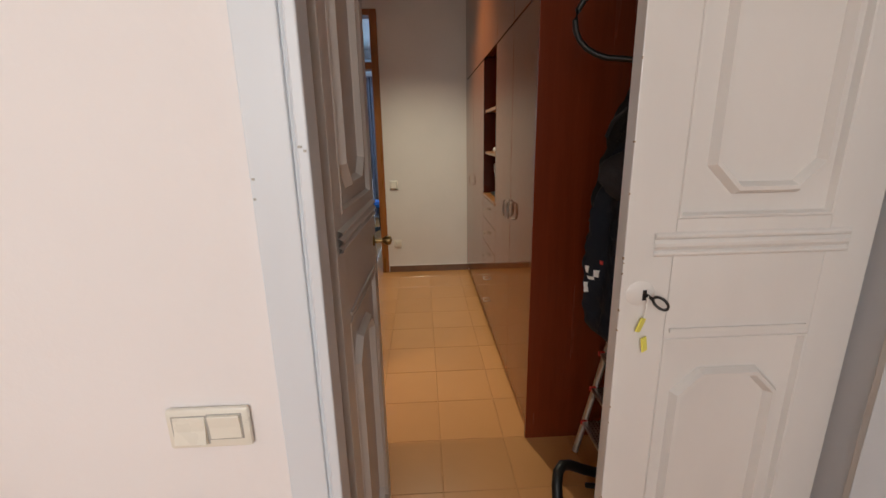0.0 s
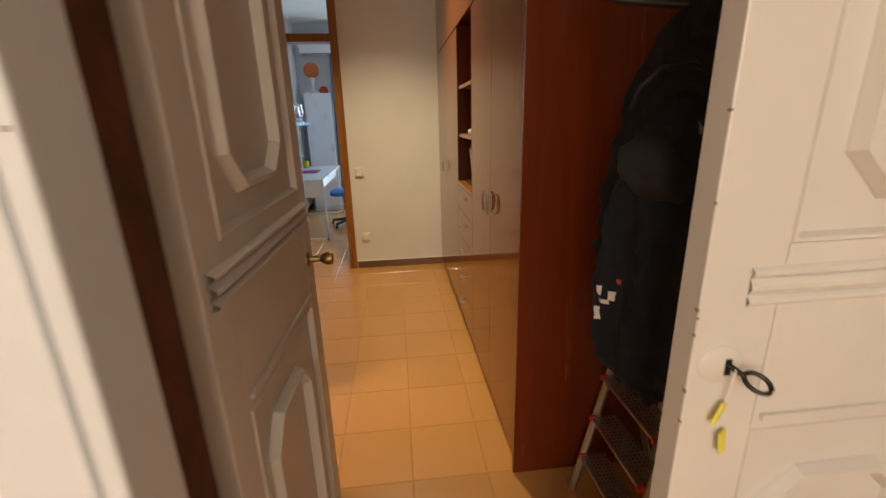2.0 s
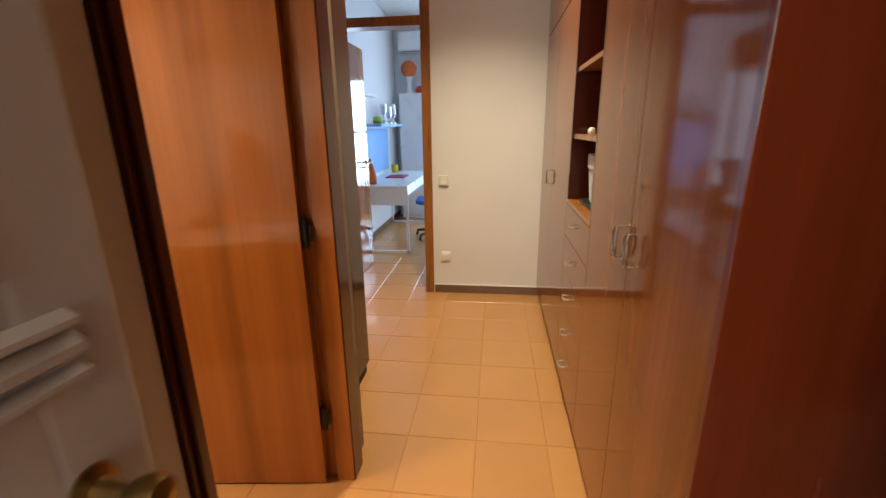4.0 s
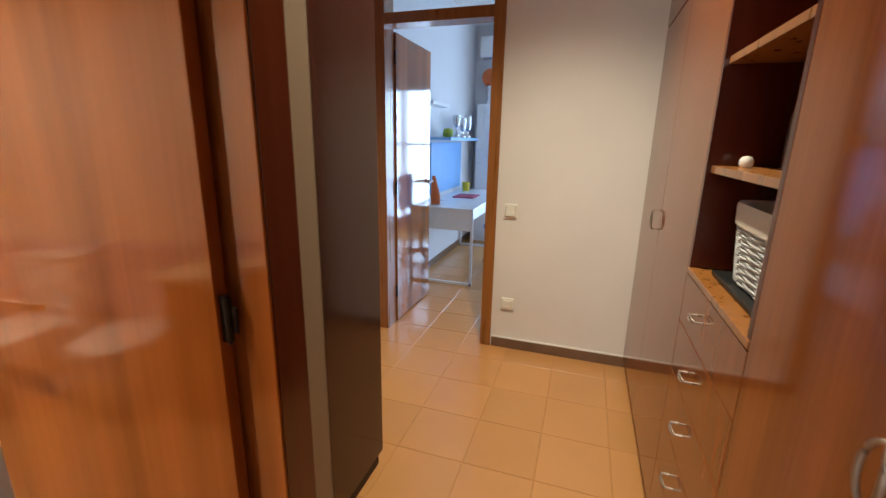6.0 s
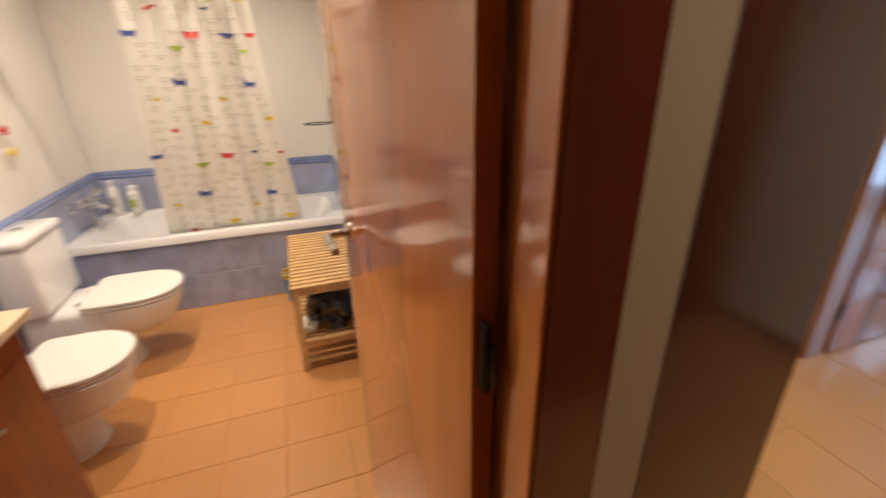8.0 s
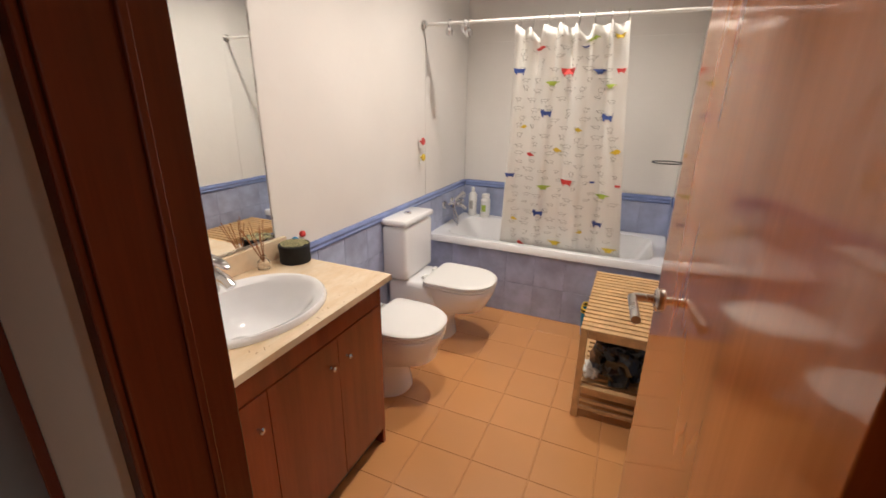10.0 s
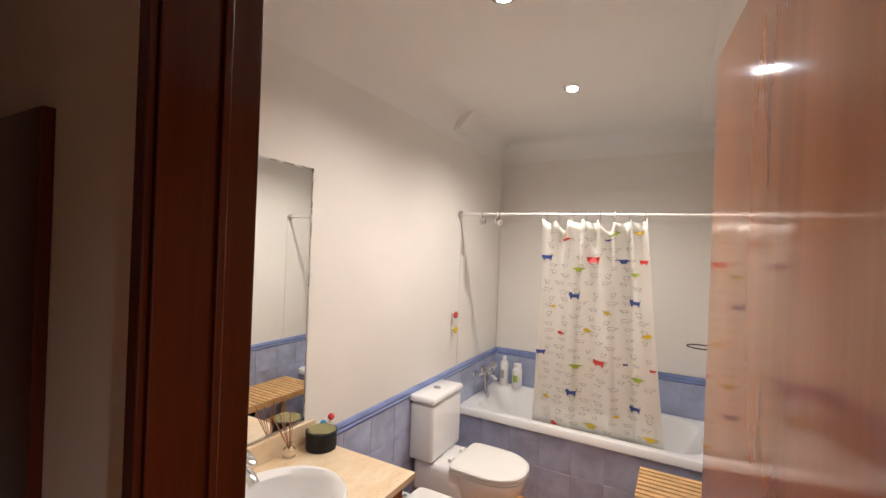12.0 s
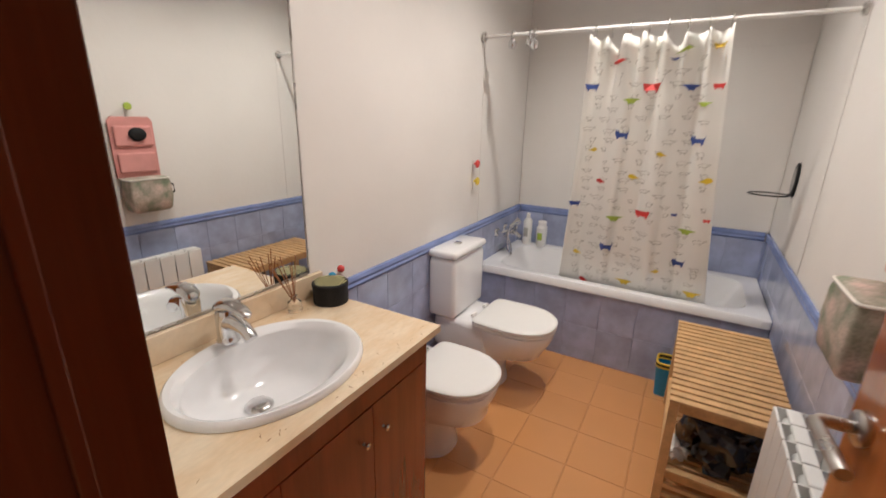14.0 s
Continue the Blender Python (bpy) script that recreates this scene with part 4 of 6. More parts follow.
def pan(name, cx, y0, y1, label, cistern):
    th = thing(name, cx, 0.45, 0, label, "toilet" if cistern else "bidet")
    yc, hl, hw = (y0 + y1) / 2, (y1 - y0) / 2, 0.178
    dz = -0.046
    ym = y1 - 0.205
    bm = bmesh.new()
    sec = [(0.0, 0.36, 0.125, 0.165), (0.02, 0.36, 0.122, 0.163), (0.10, 0.36, 0.108, 0.150), (0.17, 0.375, 0.112, 0.162), (0.22, yc - 0.035, 0.138, 0.186), (0.265, yc - 0.02, 0.156, hl - 0.018), (0.31, yc - 0.008, 0.168, hl - 0.006), (0.345, yc - 0.002, 0.174, hl - 0.003), (0.359, yc - 0.002, 0.174, hl - 0.004), (0.364, yc - 0.002, 0.165, hl - 0.014)]
    loft(bm, [superloop(cx, cy, z, ax, ay, 44, 2.35) for z, cy, ax, ay in sec])
    part("bowl", bm, M_CERAMIC, th, smooth=True)
    bm = bmesh.new()
    box(bm, cx - 0.155, BY0 + 0.025, 0.19, cx + 0.155, y0 + 0.12, 0.3705, bevel=0.03, seg=3)
    part("rear_body", bm, M_CERAMIC, th, smooth=True)
    bm = bmesh.new()
    loft(bm, [dloop(cx, ym, z, 0.176 - e, y1 - ym - e, ym - y0 - 0.036 - e) for z, e in [(p_[0] + dz, p_[1]) for p_ in ((0.4115, 0.003), (0.4125, 0.0), (0.422, 0.0), (0.4245, 0.004))]])
    st = part("seat", bm, M_PLASTIC, th, smooth=True)
    bm = bmesh.new()
    loft(bm, [dloop(cx, ym, z, 0.178 - e, y1 - ym + 0.002 - e, ym - y0 - 0.036 - e) for z, e in [(p_[0] + dz, p_[1]) for p_ in ((0.4275, 0.004), (0.430, 0.0), (0.441, 0.0), (0.4465, 0.006), (0.449, 0.016), (0.4505, 0.05), (0.451, 0.09))]])
    part("lid", bm, M_PLASTIC, th, smooth=True)
    for dx_ in (-0.07, 0.07):
        bm = bmesh.new()
        tube(bm, [(cx + dx_ - 0.02, y0 + 0.012, 0.382), (cx + dx_ + 0.02, y0 + 0.012, 0.382)], 0.011, 12)
        part("hinge", bm, M_CHROME if not cistern else M_PLASTIC, st, smooth=True)
    if cistern:
        bm = bmesh.new()
        box(bm, cx - 0.176, BY0 + 0.006, 0.372, cx + 0.176, 0.284, 0.696, bevel=0.024, seg=4)
        part("cistern", bm, M_CERAMIC, th, smooth=True)
        bm = bmesh.new()
        box(bm, cx - 0.184, BY0 + 0.004, 0.698, cx + 0.184, 0.292, 0.738, bevel=0.018, seg=4)
        ld = part("cistern_lid", bm, M_CERAMIC, th, smooth=True)
        bm = bmesh.new()
        lathe(bm, [(0, 0.7375), (0.023, 0.738), (0.023, 0.743), (0.019, 0.745), (0, 0.7445)], 24, cx, 0.205)
        part("flush_button", bm, M_CHROME, ld, "chrome flush button", smooth=True)
        bm = boxes((cx - 0.0008, 0.188, 0.7448, cx + 0.0008, 0.222, 0.7455))
        part("button_split", bm, M_BLACK, ld)
    return th


pan("toilet", -1.795, 0.340, 0.768, "white ceramic close-coupled toilet with closed lid", True)
bd = pan("bidet", -1.205, 0.318, 0.705, "white ceramic bidet with closed lid", False)
bm = bmesh.new()
tube(bm, [(-1.19, 0.245, 0.360), (-1.19, 0.245, 0.45), (-1.19, 0.285, 0.485), (-1.19, 0.325, 0.472)], 0.012, 12)
part("tap", bm, M_CHROME, bd, "chrome bidet tap", smooth=True)

# ---------- bath tub ----------
tb = thing("bath_tub", -2.58, 0.9, 0, "white enamel bath tub with a blue tiled front", "bath tub")
TX0, TX1, TY0, TY1 = BX0 + 0.006, -2.225, BY0 + 0.007, BY1 - 0.007
tcx, tcy, tax, tay = (TX0 + TX1) / 2, (TY0 + TY1) / 2, (TX1 - TX0) / 2, (TY1 - TY0) / 2
bm = bmesh.new()
loft(bm, [superloop(tcx, tcy, z, ax, ay, 72, p) for z, ax, ay, p in ((0.440, tax, tay, 60), (0.478, tax, tay, 60), (0.486, tax - 0.006, tay - 0.006, 50), (0.487, tax - 0.055, tay - 0.075, 9), (0.482, tax - 0.070, tay - 0.090, 7), (0.44, tax - 0.082, tay - 0.115, 6), (0.25, tax - 0.115, tay - 0.20, 5), (0.13, tax - 0.15, tay - 0.27, 4.5), (0.105, tax - 0.20, tay - 0.34, 4))], cap0=False)
part("basin", bm, M_CERAMIC, tb, smooth=True)
ap = part("apron", boxes((-2.262, BY0 + 0.004, 0, -2.246, BY1 - 0.004, 0.438)), M_BGROUT, tb)
# mixer with shower hose
mx = thing("bath_mixer", -2.58, BY0, 0.63, "chrome wall-mounted bath mixer with coiled hose", "tap")
bm = bmesh.new()
tube(bm, [(-2.67, BY0 + 0.065, 0.635), (-2.49, BY0 + 0.065, 0.635)], 0.021, 14)
part("body", bm, M_CHROME, mx, smooth=True)
for x in (-2.655, -2.505):
    bm = bmesh.new()
    lathe(bm, [(0, 0), (0.033, 0), (0.030, 0.01), (0.016, 0.014), (0.016, 0.058), (0, 0.058)], 20)
    bm.transform(Matrix.Translation((x, BY0 + 0.008, 0.635)) @ Matrix.Rotation(radians(-90), 4, "X"))
    part("inlet", bm, M_CHROME, mx, smooth=True)
for x, s_ in ((-2.67, -1), (-2.49, 1)):
    bm = bmesh.new()
    tube(bm, [(x, BY0 + 0.065, 0.635), (x + s_ * 0.045, BY0 + 0.065, 0.635)], [0.024, 0.020], 8)
    part("handle", bm, M_CHROME, mx, smooth=True)
bm = bmesh.new()
tube(bm, [(-2.58, BY0 + 0.065, 0.63), (-2.58, BY0 + 0.12, 0.628), (-2.58, BY0 + 0.155, 0.605)], 0.014, 12)
part("spout", bm, M_CHROME, mx, smooth=True)
bm = bmesh.new()
tube(bm, [(-2.55, BY0 + 0.066, 0.615), (-2.545, BY0 + 0.10, 0.54), (-2.52, BY0 + 0.115, 0.495), (-2.50, BY0 + 0.12, 0.492), (-2.49, BY0 + 0.10, 0.53), (-2.50, BY0 + 0.09, 0.60), (-2.52, BY0 + 0.095, 0.69)], 0.0085, 10)
part("hose", bm, M_CHROME, mx, "chrome shower hose", smooth=True)
bm = bmesh.new()
tube(bm, [(-2.52, BY0 + 0.095, 0.68), (-2.55, BY0 + 0.11, 0.70), (-2.60, BY0 + 0.125, 0.71)], [0.011, 0.012, 0.024], 12)
part("hand_shower", bm, M_CHROME, mx, smooth=True)


def bottle(x, y, r, h, label, cap, logo):
    th = thing("shampoo_bottle", x, y, 0.487, label, "bottle", "bottles on the tub rim")
    bm = bmesh.new()
    lathe(bm, [(0, 0.4875), (r * 0.95, 0.4875), (r, 0.50), (r, 0.487 + h * 0.72), (r * 0.7, 0.487 + h * 0.80), (r * 0.3, 0.487 + h * 0.82), (0, 0.487 + h * 0.82)], 24, x, y, 1.0, 0.75)
    part("body", bm, M_PLASTIC, th, smooth=True)
    bm = bmesh.new()
    lathe(bm, [(0, 0.487 + h * 0.82), (r * cap, 0.487 + h * 0.82), (r * cap, 0.487 + h * 0.97), (0, 0.487 + h)], 20, x, y)
    part("cap", bm, M_PLASTIC, th, smooth=True)
    part("label", boxes((x + r * 0.55, y - r * 0.35, 0.487 + h * 0.25, x + r * 0.96 + 0.002, y + r * 0.35, 0.487 + h * 0.55), bevel=0.004), logo, th, "small printed label")


bottle(-2.862, 0.228, 0.043, 0.235, "white pump soap bottle on the tub rim", 0.35, M_GRY)
bottle(-2.862, 0.338, 0.050, 0.190, "white shampoo bottle with green leaf label", 0.62, M_GRN)

# ---------- shower curtain ----------
RX, RZ = -2.125, 1.793


def rod_x(y):
    return RX + 0.055 * (y - 0.90)


rod = thing("curtain_rod", RX, 0.9, RZ, "white shower curtain rod between two walls", "curtain rod")
bm = bmesh.new()
tube(bm, [(rod_x(BY0), BY0 + 0.006, RZ + 0.012), (RX, 0.9, RZ), (rod_x(BY1), BY1 - 0.006, RZ - 0.012)], 0.0085, 14)
part("tube", bm, M_PLASTIC, rod, smooth=True)
for x, y, z, s_ in ((rod_x(BY0), BY0 + 0.0055, RZ + 0.012, -90), (rod_x(BY1), BY1 - 0.0055, RZ - 0.012, 90)):
    bm = bmesh.new()
    lathe(bm, [(0, 0), (0.024, 0), (0.024, 0.012), (0.016, 0.018), (0, 0.018)], 20)
    bm.transform(Matrix.Translation((x, y, z)) @ Matrix.Rotation(radians(s_), 4, "X"))
    part("flange", bm, M_STEEL, rod, "grey end flange", smooth=True)
for y, drop in ((0.30, 0.034), (0.40, 0.026), (0.425, 0.046)):
    x, z = rod_x(y), RZ + 0.009
    cl = thing("chrome_clip", x, y, z - 0.02, "spare chrome ring clip hanging on the rod", "curtain ring", "spare rings")
    bm = bmesh.new()
    tube(bm, [(x + 0.019 * math.sin(a), y + 0.004 * math.cos(a), z + 0.019 * math.cos(a)) for a in [2 * math.pi * k / 16 for k in range(16)]], 0.0035, 8, closed=True)
    lathe(bm, [(0, z - drop - 0.036), (0.017, z - drop - 0.030), (0.023, z - drop - 0.008), (0.016, z - drop + 0.008), (0.004, z - drop + 0.014), (0, z - 0.016)], 14, x + 0.004, y)
    part("clip", bm, M_CHROME, cl, smooth=True)

CZ1, CZ0 = 1.770, 0.440


def sheet(a, z):
    """Point of the curtain: a from 0 to 1 across, z the height."""
    f = (CZ1 - z) / (CZ1 - CZ0)
    y0, y1 = 0.707 - 0.088 * f, 1.275 + 0.132 * f
    sag = (0.026 * abs(math.sin(a * math.pi * 7)) + 0.042 * math.exp(-((a - 0.21) / 0.06) ** 2) + 0.050 * math.exp(-((a - 0.66) / 0.06) ** 2)) * max(0, 1 - f * 9)
    fold = (0.018 * max(0, 1 - f * 5) + 0.005) * math.sin(a * 2 * math.pi * 7 + 0.6) + 0.016 * math.sin(a * 2 * math.pi * 3.1 + 1.3 + f)
    y = y0 + (y1 - y0) * a + 0.008 * math.sin(a * 40 + f * 3)
    return Vector((rod_x(y) * (1 - 0.7 * f) + RX * 0.7 * f - 0.225 * f ** 0.92 + fold, y, z - sag))


def sheet_at(y, z, off=0.0):
    f = (CZ1 - z) / (CZ1 - CZ0)
    y0, y1 = 0.707 - 0.088 * f, 1.275 + 0.132 * f
    a = min(1, max(0, (y - y0) / (y1 - y0)))
    p = sheet(a, z)
    return Vector((p.x + off, y, p.z))


cu = thing("shower_curtain", RX, 1.0, CZ1, "off-white shower curtain printed with small coloured animal doodles", "shower curtain")
bm = bmesh.new()
NA, NZ = 110, 26
g = [[bm.verts.new(sheet(i / NA, CZ1 + (CZ0 - CZ1) * j / NZ)) for i in range(NA + 1)] for j in range(NZ + 1)]
for j in range(NZ):
    for i in range(NA):
        bm.faces.new((g[j][i], g[j][i + 1], g[j + 1][i + 1], g[j + 1][i]))
cloth = part("cloth", bm, M_CURT, cu, smooth=True)
sm = cloth.modifiers.new("thickness", "SOLIDIFY")
sm.thickness, sm.offset = 0.0012, -1
for i in range(8):
    y = 0.728 + i * 0.0775
    bm = bmesh.new()
    tube(bm, [(rod_x(y) + 0.02 * math.sin(a), y, RZ - 0.014 + 0.030 * math.cos(a)) for a in [2 * math.pi * k / 18 for k in range(18)]], 0.0022, 6, closed=True)
    part("ring", bm, M_STEEL, cu, smooth=True)

SHAPES = {
    "boat": [(-0.030, 0.014), (-0.024, -0.010), (-0.018, -0.010), (-0.018, -0.018), (-0.012, -0.018), (-0.012, -0.010), (0.014, -0.010), (0.014, -0.018), (0.020, -0.018), (0.021, -0.010), (0.030, 0.014), (0.0, 0.011)],
    "dog": [(-0.026, 0.020), (-0.020, 0.006), (0.006, 0.006), (0.010, 0.018), (0.014, 0.010), (0.019, 0.018), (0.024, 0.004), (0.018, -0.008), (0.016, -0.018), (0.009, -0.018), (0.008, -0.010), (-0.012, -0.010), (-0.014, -0.018), (-0.020, -0.018), (-0.022, -0.004)],
    "croc": [(-0.034, 0.008), (-0.010, 0.012), (0.036, 0.010), (0.016, 0.002), (0.006, -0.012), (-0.002, -0.008), (-0.012, -0.012), (-0.016, -0.002)],
    "bird": [(-0.028, -0.006), (-0.010, 0.004), (0.004, 0.014), (0.018, 0.012), (0.026, 0.004), (0.020, -0.006), (0.006, -0.010), (0.004, -0.018), (0.000, -0.010), (-0.010, -0.009)],
}


def stamp(bm, shape, y, z, k, flip, off):
    vs = [bm.verts.new(sheet_at(y + u * k * (-1 if flip else 1), z + v * k, off)) for u, v in SHAPES[shape]]
    bm.faces.new(vs)


inks = {"blu": M_BLU, "red": M_RED, "grn": M_GRN, "yel": M_YEL}
rg = random.Random(11)
# prints in two repeats down the cloth, four files across
for shp, ink, y, z, k, turned in (
        ("boat", "red", 1.001, 1.533, 1.29, 0), ("boat", "blu", 0.732, 1.539, 1.01, 0), ("croc", "blu", 1.162, 1.530, 1.12, 1), ("boat", "red", 1.269, 1.533, 0.78, 0),
        ("croc", "grn", 0.922, 1.472, 1.12, 0), ("croc", "grn", 1.225, 1.458, 0.90, 0), ("dog", "blu", 0.894, 1.318, 1.29, 1), ("dog", "blu", 1.225, 1.302, 1.23, 1),
        ("bird", "yel", 0.759, 1.236, 0.78, 0), ("bird", "yel", 1.085, 1.230, 0.84, 1), ("bird", "yel", 0.971, 1.109, 1.01, 1), ("bird", "yel", 1.290, 1.118, 1.12, 0), ("bird", "red", 0.812, 1.074, 0.90, 1),
        ("boat", "blu", 0.686, 0.938, 0.95, 0), ("boat", "red", 1.037, 0.920, 1.23, 0), ("boat", "blu", 1.184, 0.933, 0.50, 0), ("boat", "red", 1.327, 0.924, 0.56, 0),
        ("croc", "grn", 0.904, 0.876, 1.29, 0), ("croc", "grn", 1.249, 0.850, 1.23, 0), ("dog", "blu", 0.875, 0.710, 1.34, 1), ("dog", "blu", 1.238, 0.675, 1.23, 1),
        ("bird", "yel", 0.716, 0.643, 0.90, 1), ("bird", "yel", 1.139, 0.608, 0.78, 0), ("croc", "yel", 0.990, 0.505, 1.34, 1), ("croc", "yel", 1.327, 0.512, 1.34, 0), ("bird", "red", 0.768, 0.477, 1.01, 1),
        ("bird", "red", 0.851, 1.661, 1.18, 1), ("croc", "grn", 1.118, 1.698, 1.01, 1), ("bird", "blu", 1.081, 1.670, 0.78, 0), ("boat", "yel", 1.245, 1.702, 0.78, 0)):
    bm = bmesh.new()
    stamp(bm, shp, y, z, k, turned, 0.0095)
    part("animal_print", bm, inks[ink], cloth)
bm = bmesh.new()


def doodle(y, z, k, kind):
    def line(pts):
        for (u0, v0), (u1, v1) in zip(pts, pts[1:]):
            d = Vector((u1 - u0, v1 - v0))
            if d.length < 1e-6:
                continue
            n = Vector((-d.y, d.x)).normalized() * 0.0010
            q = [sheet_at(y + u * k + s_ * n.x, z + v * k + s_ * n.y, 0.006) for u, v, s_ in ((u0, v0, 1), (u0, v0, -1), (u1, v1, -1), (u1, v1, 1))]
            bm.faces.new([bm.verts.new(p) for p in q])
    a, b = (0.030, 0.011) if kind % 3 else (0.017, 0.015)
    line([(a * math.cos(t_), b * math.sin(t_)) for t_ in [2 * math.pi * i / 10 for i in range(11)]])
    for u in ((-0.6, 0.55) if kind % 2 else (-0.7, -0.4, 0.4, 0.7)):
        line([(a * u, -b * 0.7), (a * u - 0.002, -b - 0.012)])
    hx = a if kind % 2 else -a
    line([(hx * 0.9, b * 0.2), (hx * 1.25, b * 1.1), (hx * 1.5, b * 0.8), (hx * 1.3, b * 0.2), (hx * 0.9, -b * 0.1)])
    if kind % 4 == 0:
        line([(-hx, 0), (-hx * 1.4, b * 0.8)])


for j in range(24):
    z = 1.705 - j * 0.052
    f = (CZ1 - z) / (CZ1 - CZ0)
    lo, hi = 0.74 - 0.083 * f, 1.245 + 0.110 * f
    y = lo + rg.uniform(0.01, 0.05)
    while y < hi:
        doodle(y, z + rg.uniform(-0.012, 0.012), rg.uniform(0.5, 0.85), rg.randrange(12))
        y += rg.uniform(0.07, 0.11)
tagged(part("doodle_print", bm, M_GRY, cu, "thin grey animal outlines"), kind="stuff")

# soap holder
hx, hz = -2.54, 1.06
sh = thing("soap_holder", hx, BY1, hz, "black wire soap ring on an oval wall plate", "soap holder")
bm = bmesh.new()
loft(bm, [[(hx + 0.046 * r_ * math.cos(a), BY1 - 0.0055 - o, hz + 0.06 + 0.085 * r_ * math.sin(a)) for a in [2 * math.pi * k / 28 for k in range(28)]] for r_, o in ((1, 0), (1, 0.008), (0.9, 0.012))])
pl = part("plate", bm, M_BLACK, sh, "black oval plate", smooth=True)
bm = bmesh.new()
loft(bm, [[(hx + 0.030 * r_ * math.cos(a), BY1 - 0.0165 - o, hz + 0.062 + 0.060 * r_ * math.sin(a)) for a in [2 * math.pi * k / 24 for k in range(24)]] for r_, o in ((1, 0), (0.96, 0.002))])
part("insert", bm, M_ALU, pl, "brushed grey inlay")
bm = bmesh.new()
tube(bm, [(hx + 0.070 * math.cos(a), BY1 - 0.105 + 0.085 * math.sin(a), hz - 0.018) for a in [2 * math.pi * k / 30 for k in range(30)]], 0.0038, 8, closed=True)
tube(bm, [(hx, BY1 - 0.012, hz - 0.012), (hx, BY1 - 0.03, hz - 0.015)], 0.006, 8)
part("wire_ring", bm, M_BLACK, sh, smooth=True)

# ---------- bench ----------
bn = thing("wooden_bench", -1.7, 1.47, 0, "slatted pine bathroom bench with a lower shelf", "bench")
QX0, QX1, QY0, QY1 = -2.070, -1.345, 1.290, 1.650
for z, n_ in ((0.448, 18), (0.160, 16)):
    for i in range(n_):
        x = QX0 + 0.0145 + (QX1 - QX0 - 0.029) * i / (n_ - 1)
        hw = 0.0145
        part("slat", boxes((x - hw, QY0 + (0.0 if z > 0.3 else 0.028), z, x + hw, QY1 - (0.0 if z > 0.3 else 0.028), z + 0.012), bevel=0.002), M_PINE, bn)
for x in (QX0 + 0.003, QX1 - 0.033):
    for y in (QY0 + 0.002, QY1 - 0.032):
        part("leg", boxes((x, y, 0, x + 0.030, y + 0.030, 0.447), bevel=0.002), M_PINE, bn)
for z0, z1 in ((0.412, 0.447), (0.130, 0.159)):
    for y in (QY0 + 0.006, QY1 - 0.026):
        part("long_rail", boxes((QX0 + 0.034, y, z0, QX1 - 0.034, y + 0.020, z1), bevel=0.002), M_PINE, bn)
    for x in (QX0 + 0.007, QX1 - 0.028):
        part("end_rail", boxes((x, QY0 + 0.033, z0, x + 0.021, QY1 - 0.033, z1), bevel=0.002), M_PINE, bn)
for z in (0.045, 0.085):
    part("end_rail", boxes((QX1 - 0.024, QY0 + 0.033, z, QX1 - 0.010, QY1 - 0.033, z + 0.016), bevel=0.002), M_PINE, bn)


def lump(name, c, size, material, label, category, seed, amp=0.25, group=""):
    bm = bmesh.new()
    bmesh.ops.create_icosphere(bm, subdivisions=4, radius=1)
    for v in bm.verts:
        n = v.co.normalized()
        d_ = 1 + amp * noise.noise(n * 2.1 + Vector((seed, 0, 0))) + amp * 0.45 * noise.noise(n * 5.5 + Vector((0, seed, 0)))
        q = Vector([math.copysign(abs(t_) ** 0.75, t_) for t_ in n]) * d_
        v.co = Vector((c[0] + q.x * size[0], c[1] + q.y * size[1], max(c[2] - size[2] * 0.92, c[2] + q.z * size[2])))
    return solo(name, bm, material, label, category, group, smooth=True)


lump("plastic_bag", (-1.50, 1.475, 0.290), (0.125, 0.12, 0.112), mat("black_shiny_plastic", (0.010, 0.010, 0.012), 0.2, coat=0.3, bump=0.6, bscale=25, var=0.3), "crumpled black plastic bag on the bench shelf", "bag", 3.1, 0.5)
lump("folded_cloth", (-1.455, 1.352, 0.2), (0.06, 0.035, 0.025), M_LINEN, "pale crumpled cloth on the bench shelf", "cloth", 7.7, 0.4)

# blue bin by the bench
bi = thing("storage_tub", -2.15, 1.31, 0, "small blue plastic tub with a yellow and black rim", "tub")
bm = bmesh.new()
loft(bm, [superloop(-2.148, 1.315, z, a, b, 32, 6) for z, a, b in ((0.001, 0.050, 0.075), (0.165, 0.060, 0.086), (0.168, 0.056, 0.082), (0.02, 0.046, 0.07))])
part("tub", bm, M_BIN, bi, smooth=True)
for z, m_ in ((0.169, M_YEL), (0.180, M_BLACK), (0.191, M_YEL)):
    bm = bmesh.new()
    tube(bm, superloop(-2.148, 1.315, z, 0.058, 0.084, 32, 6), 0.0055, 8, closed=True)
    part("rim", bm, m_, bi, smooth=True)

# ---------- radiator ----------
ra = thing("radiator", -1.14, 1.59, 0.12, "white aluminium column radiator below the wall tiles border", "radiator")
for i in range(5):
    x = -1.270 + i * 0.081
    part("front_fin", boxes((x, 1.548, 0.115, x + 0.077, 1.556, 0.586), bevel=0.003), M_PLASTIC, ra)
    part("top_cap", boxes((x, 1.577, 0.574, x + 0.077, 1.614, 0.589), bevel=0.005), M_PLASTIC, ra)
    part("core", boxes((x + 0.024, 1.558, 0.105, x + 0.053, 1.612, 0.545), bevel=0.004), M_PLASTIC, ra)
    part("web", boxes((x - 0.001, 1.5565, 0.12, x + 0.004, 1.640, 0.586), bevel=0.001), M_PLASTIC, ra)
    part("rear_fin", boxes((x + 0.005, 1.634, 0.115, x + 0.076, 1.640, 0.583), bevel=0.002), M_PLASTIC, ra)
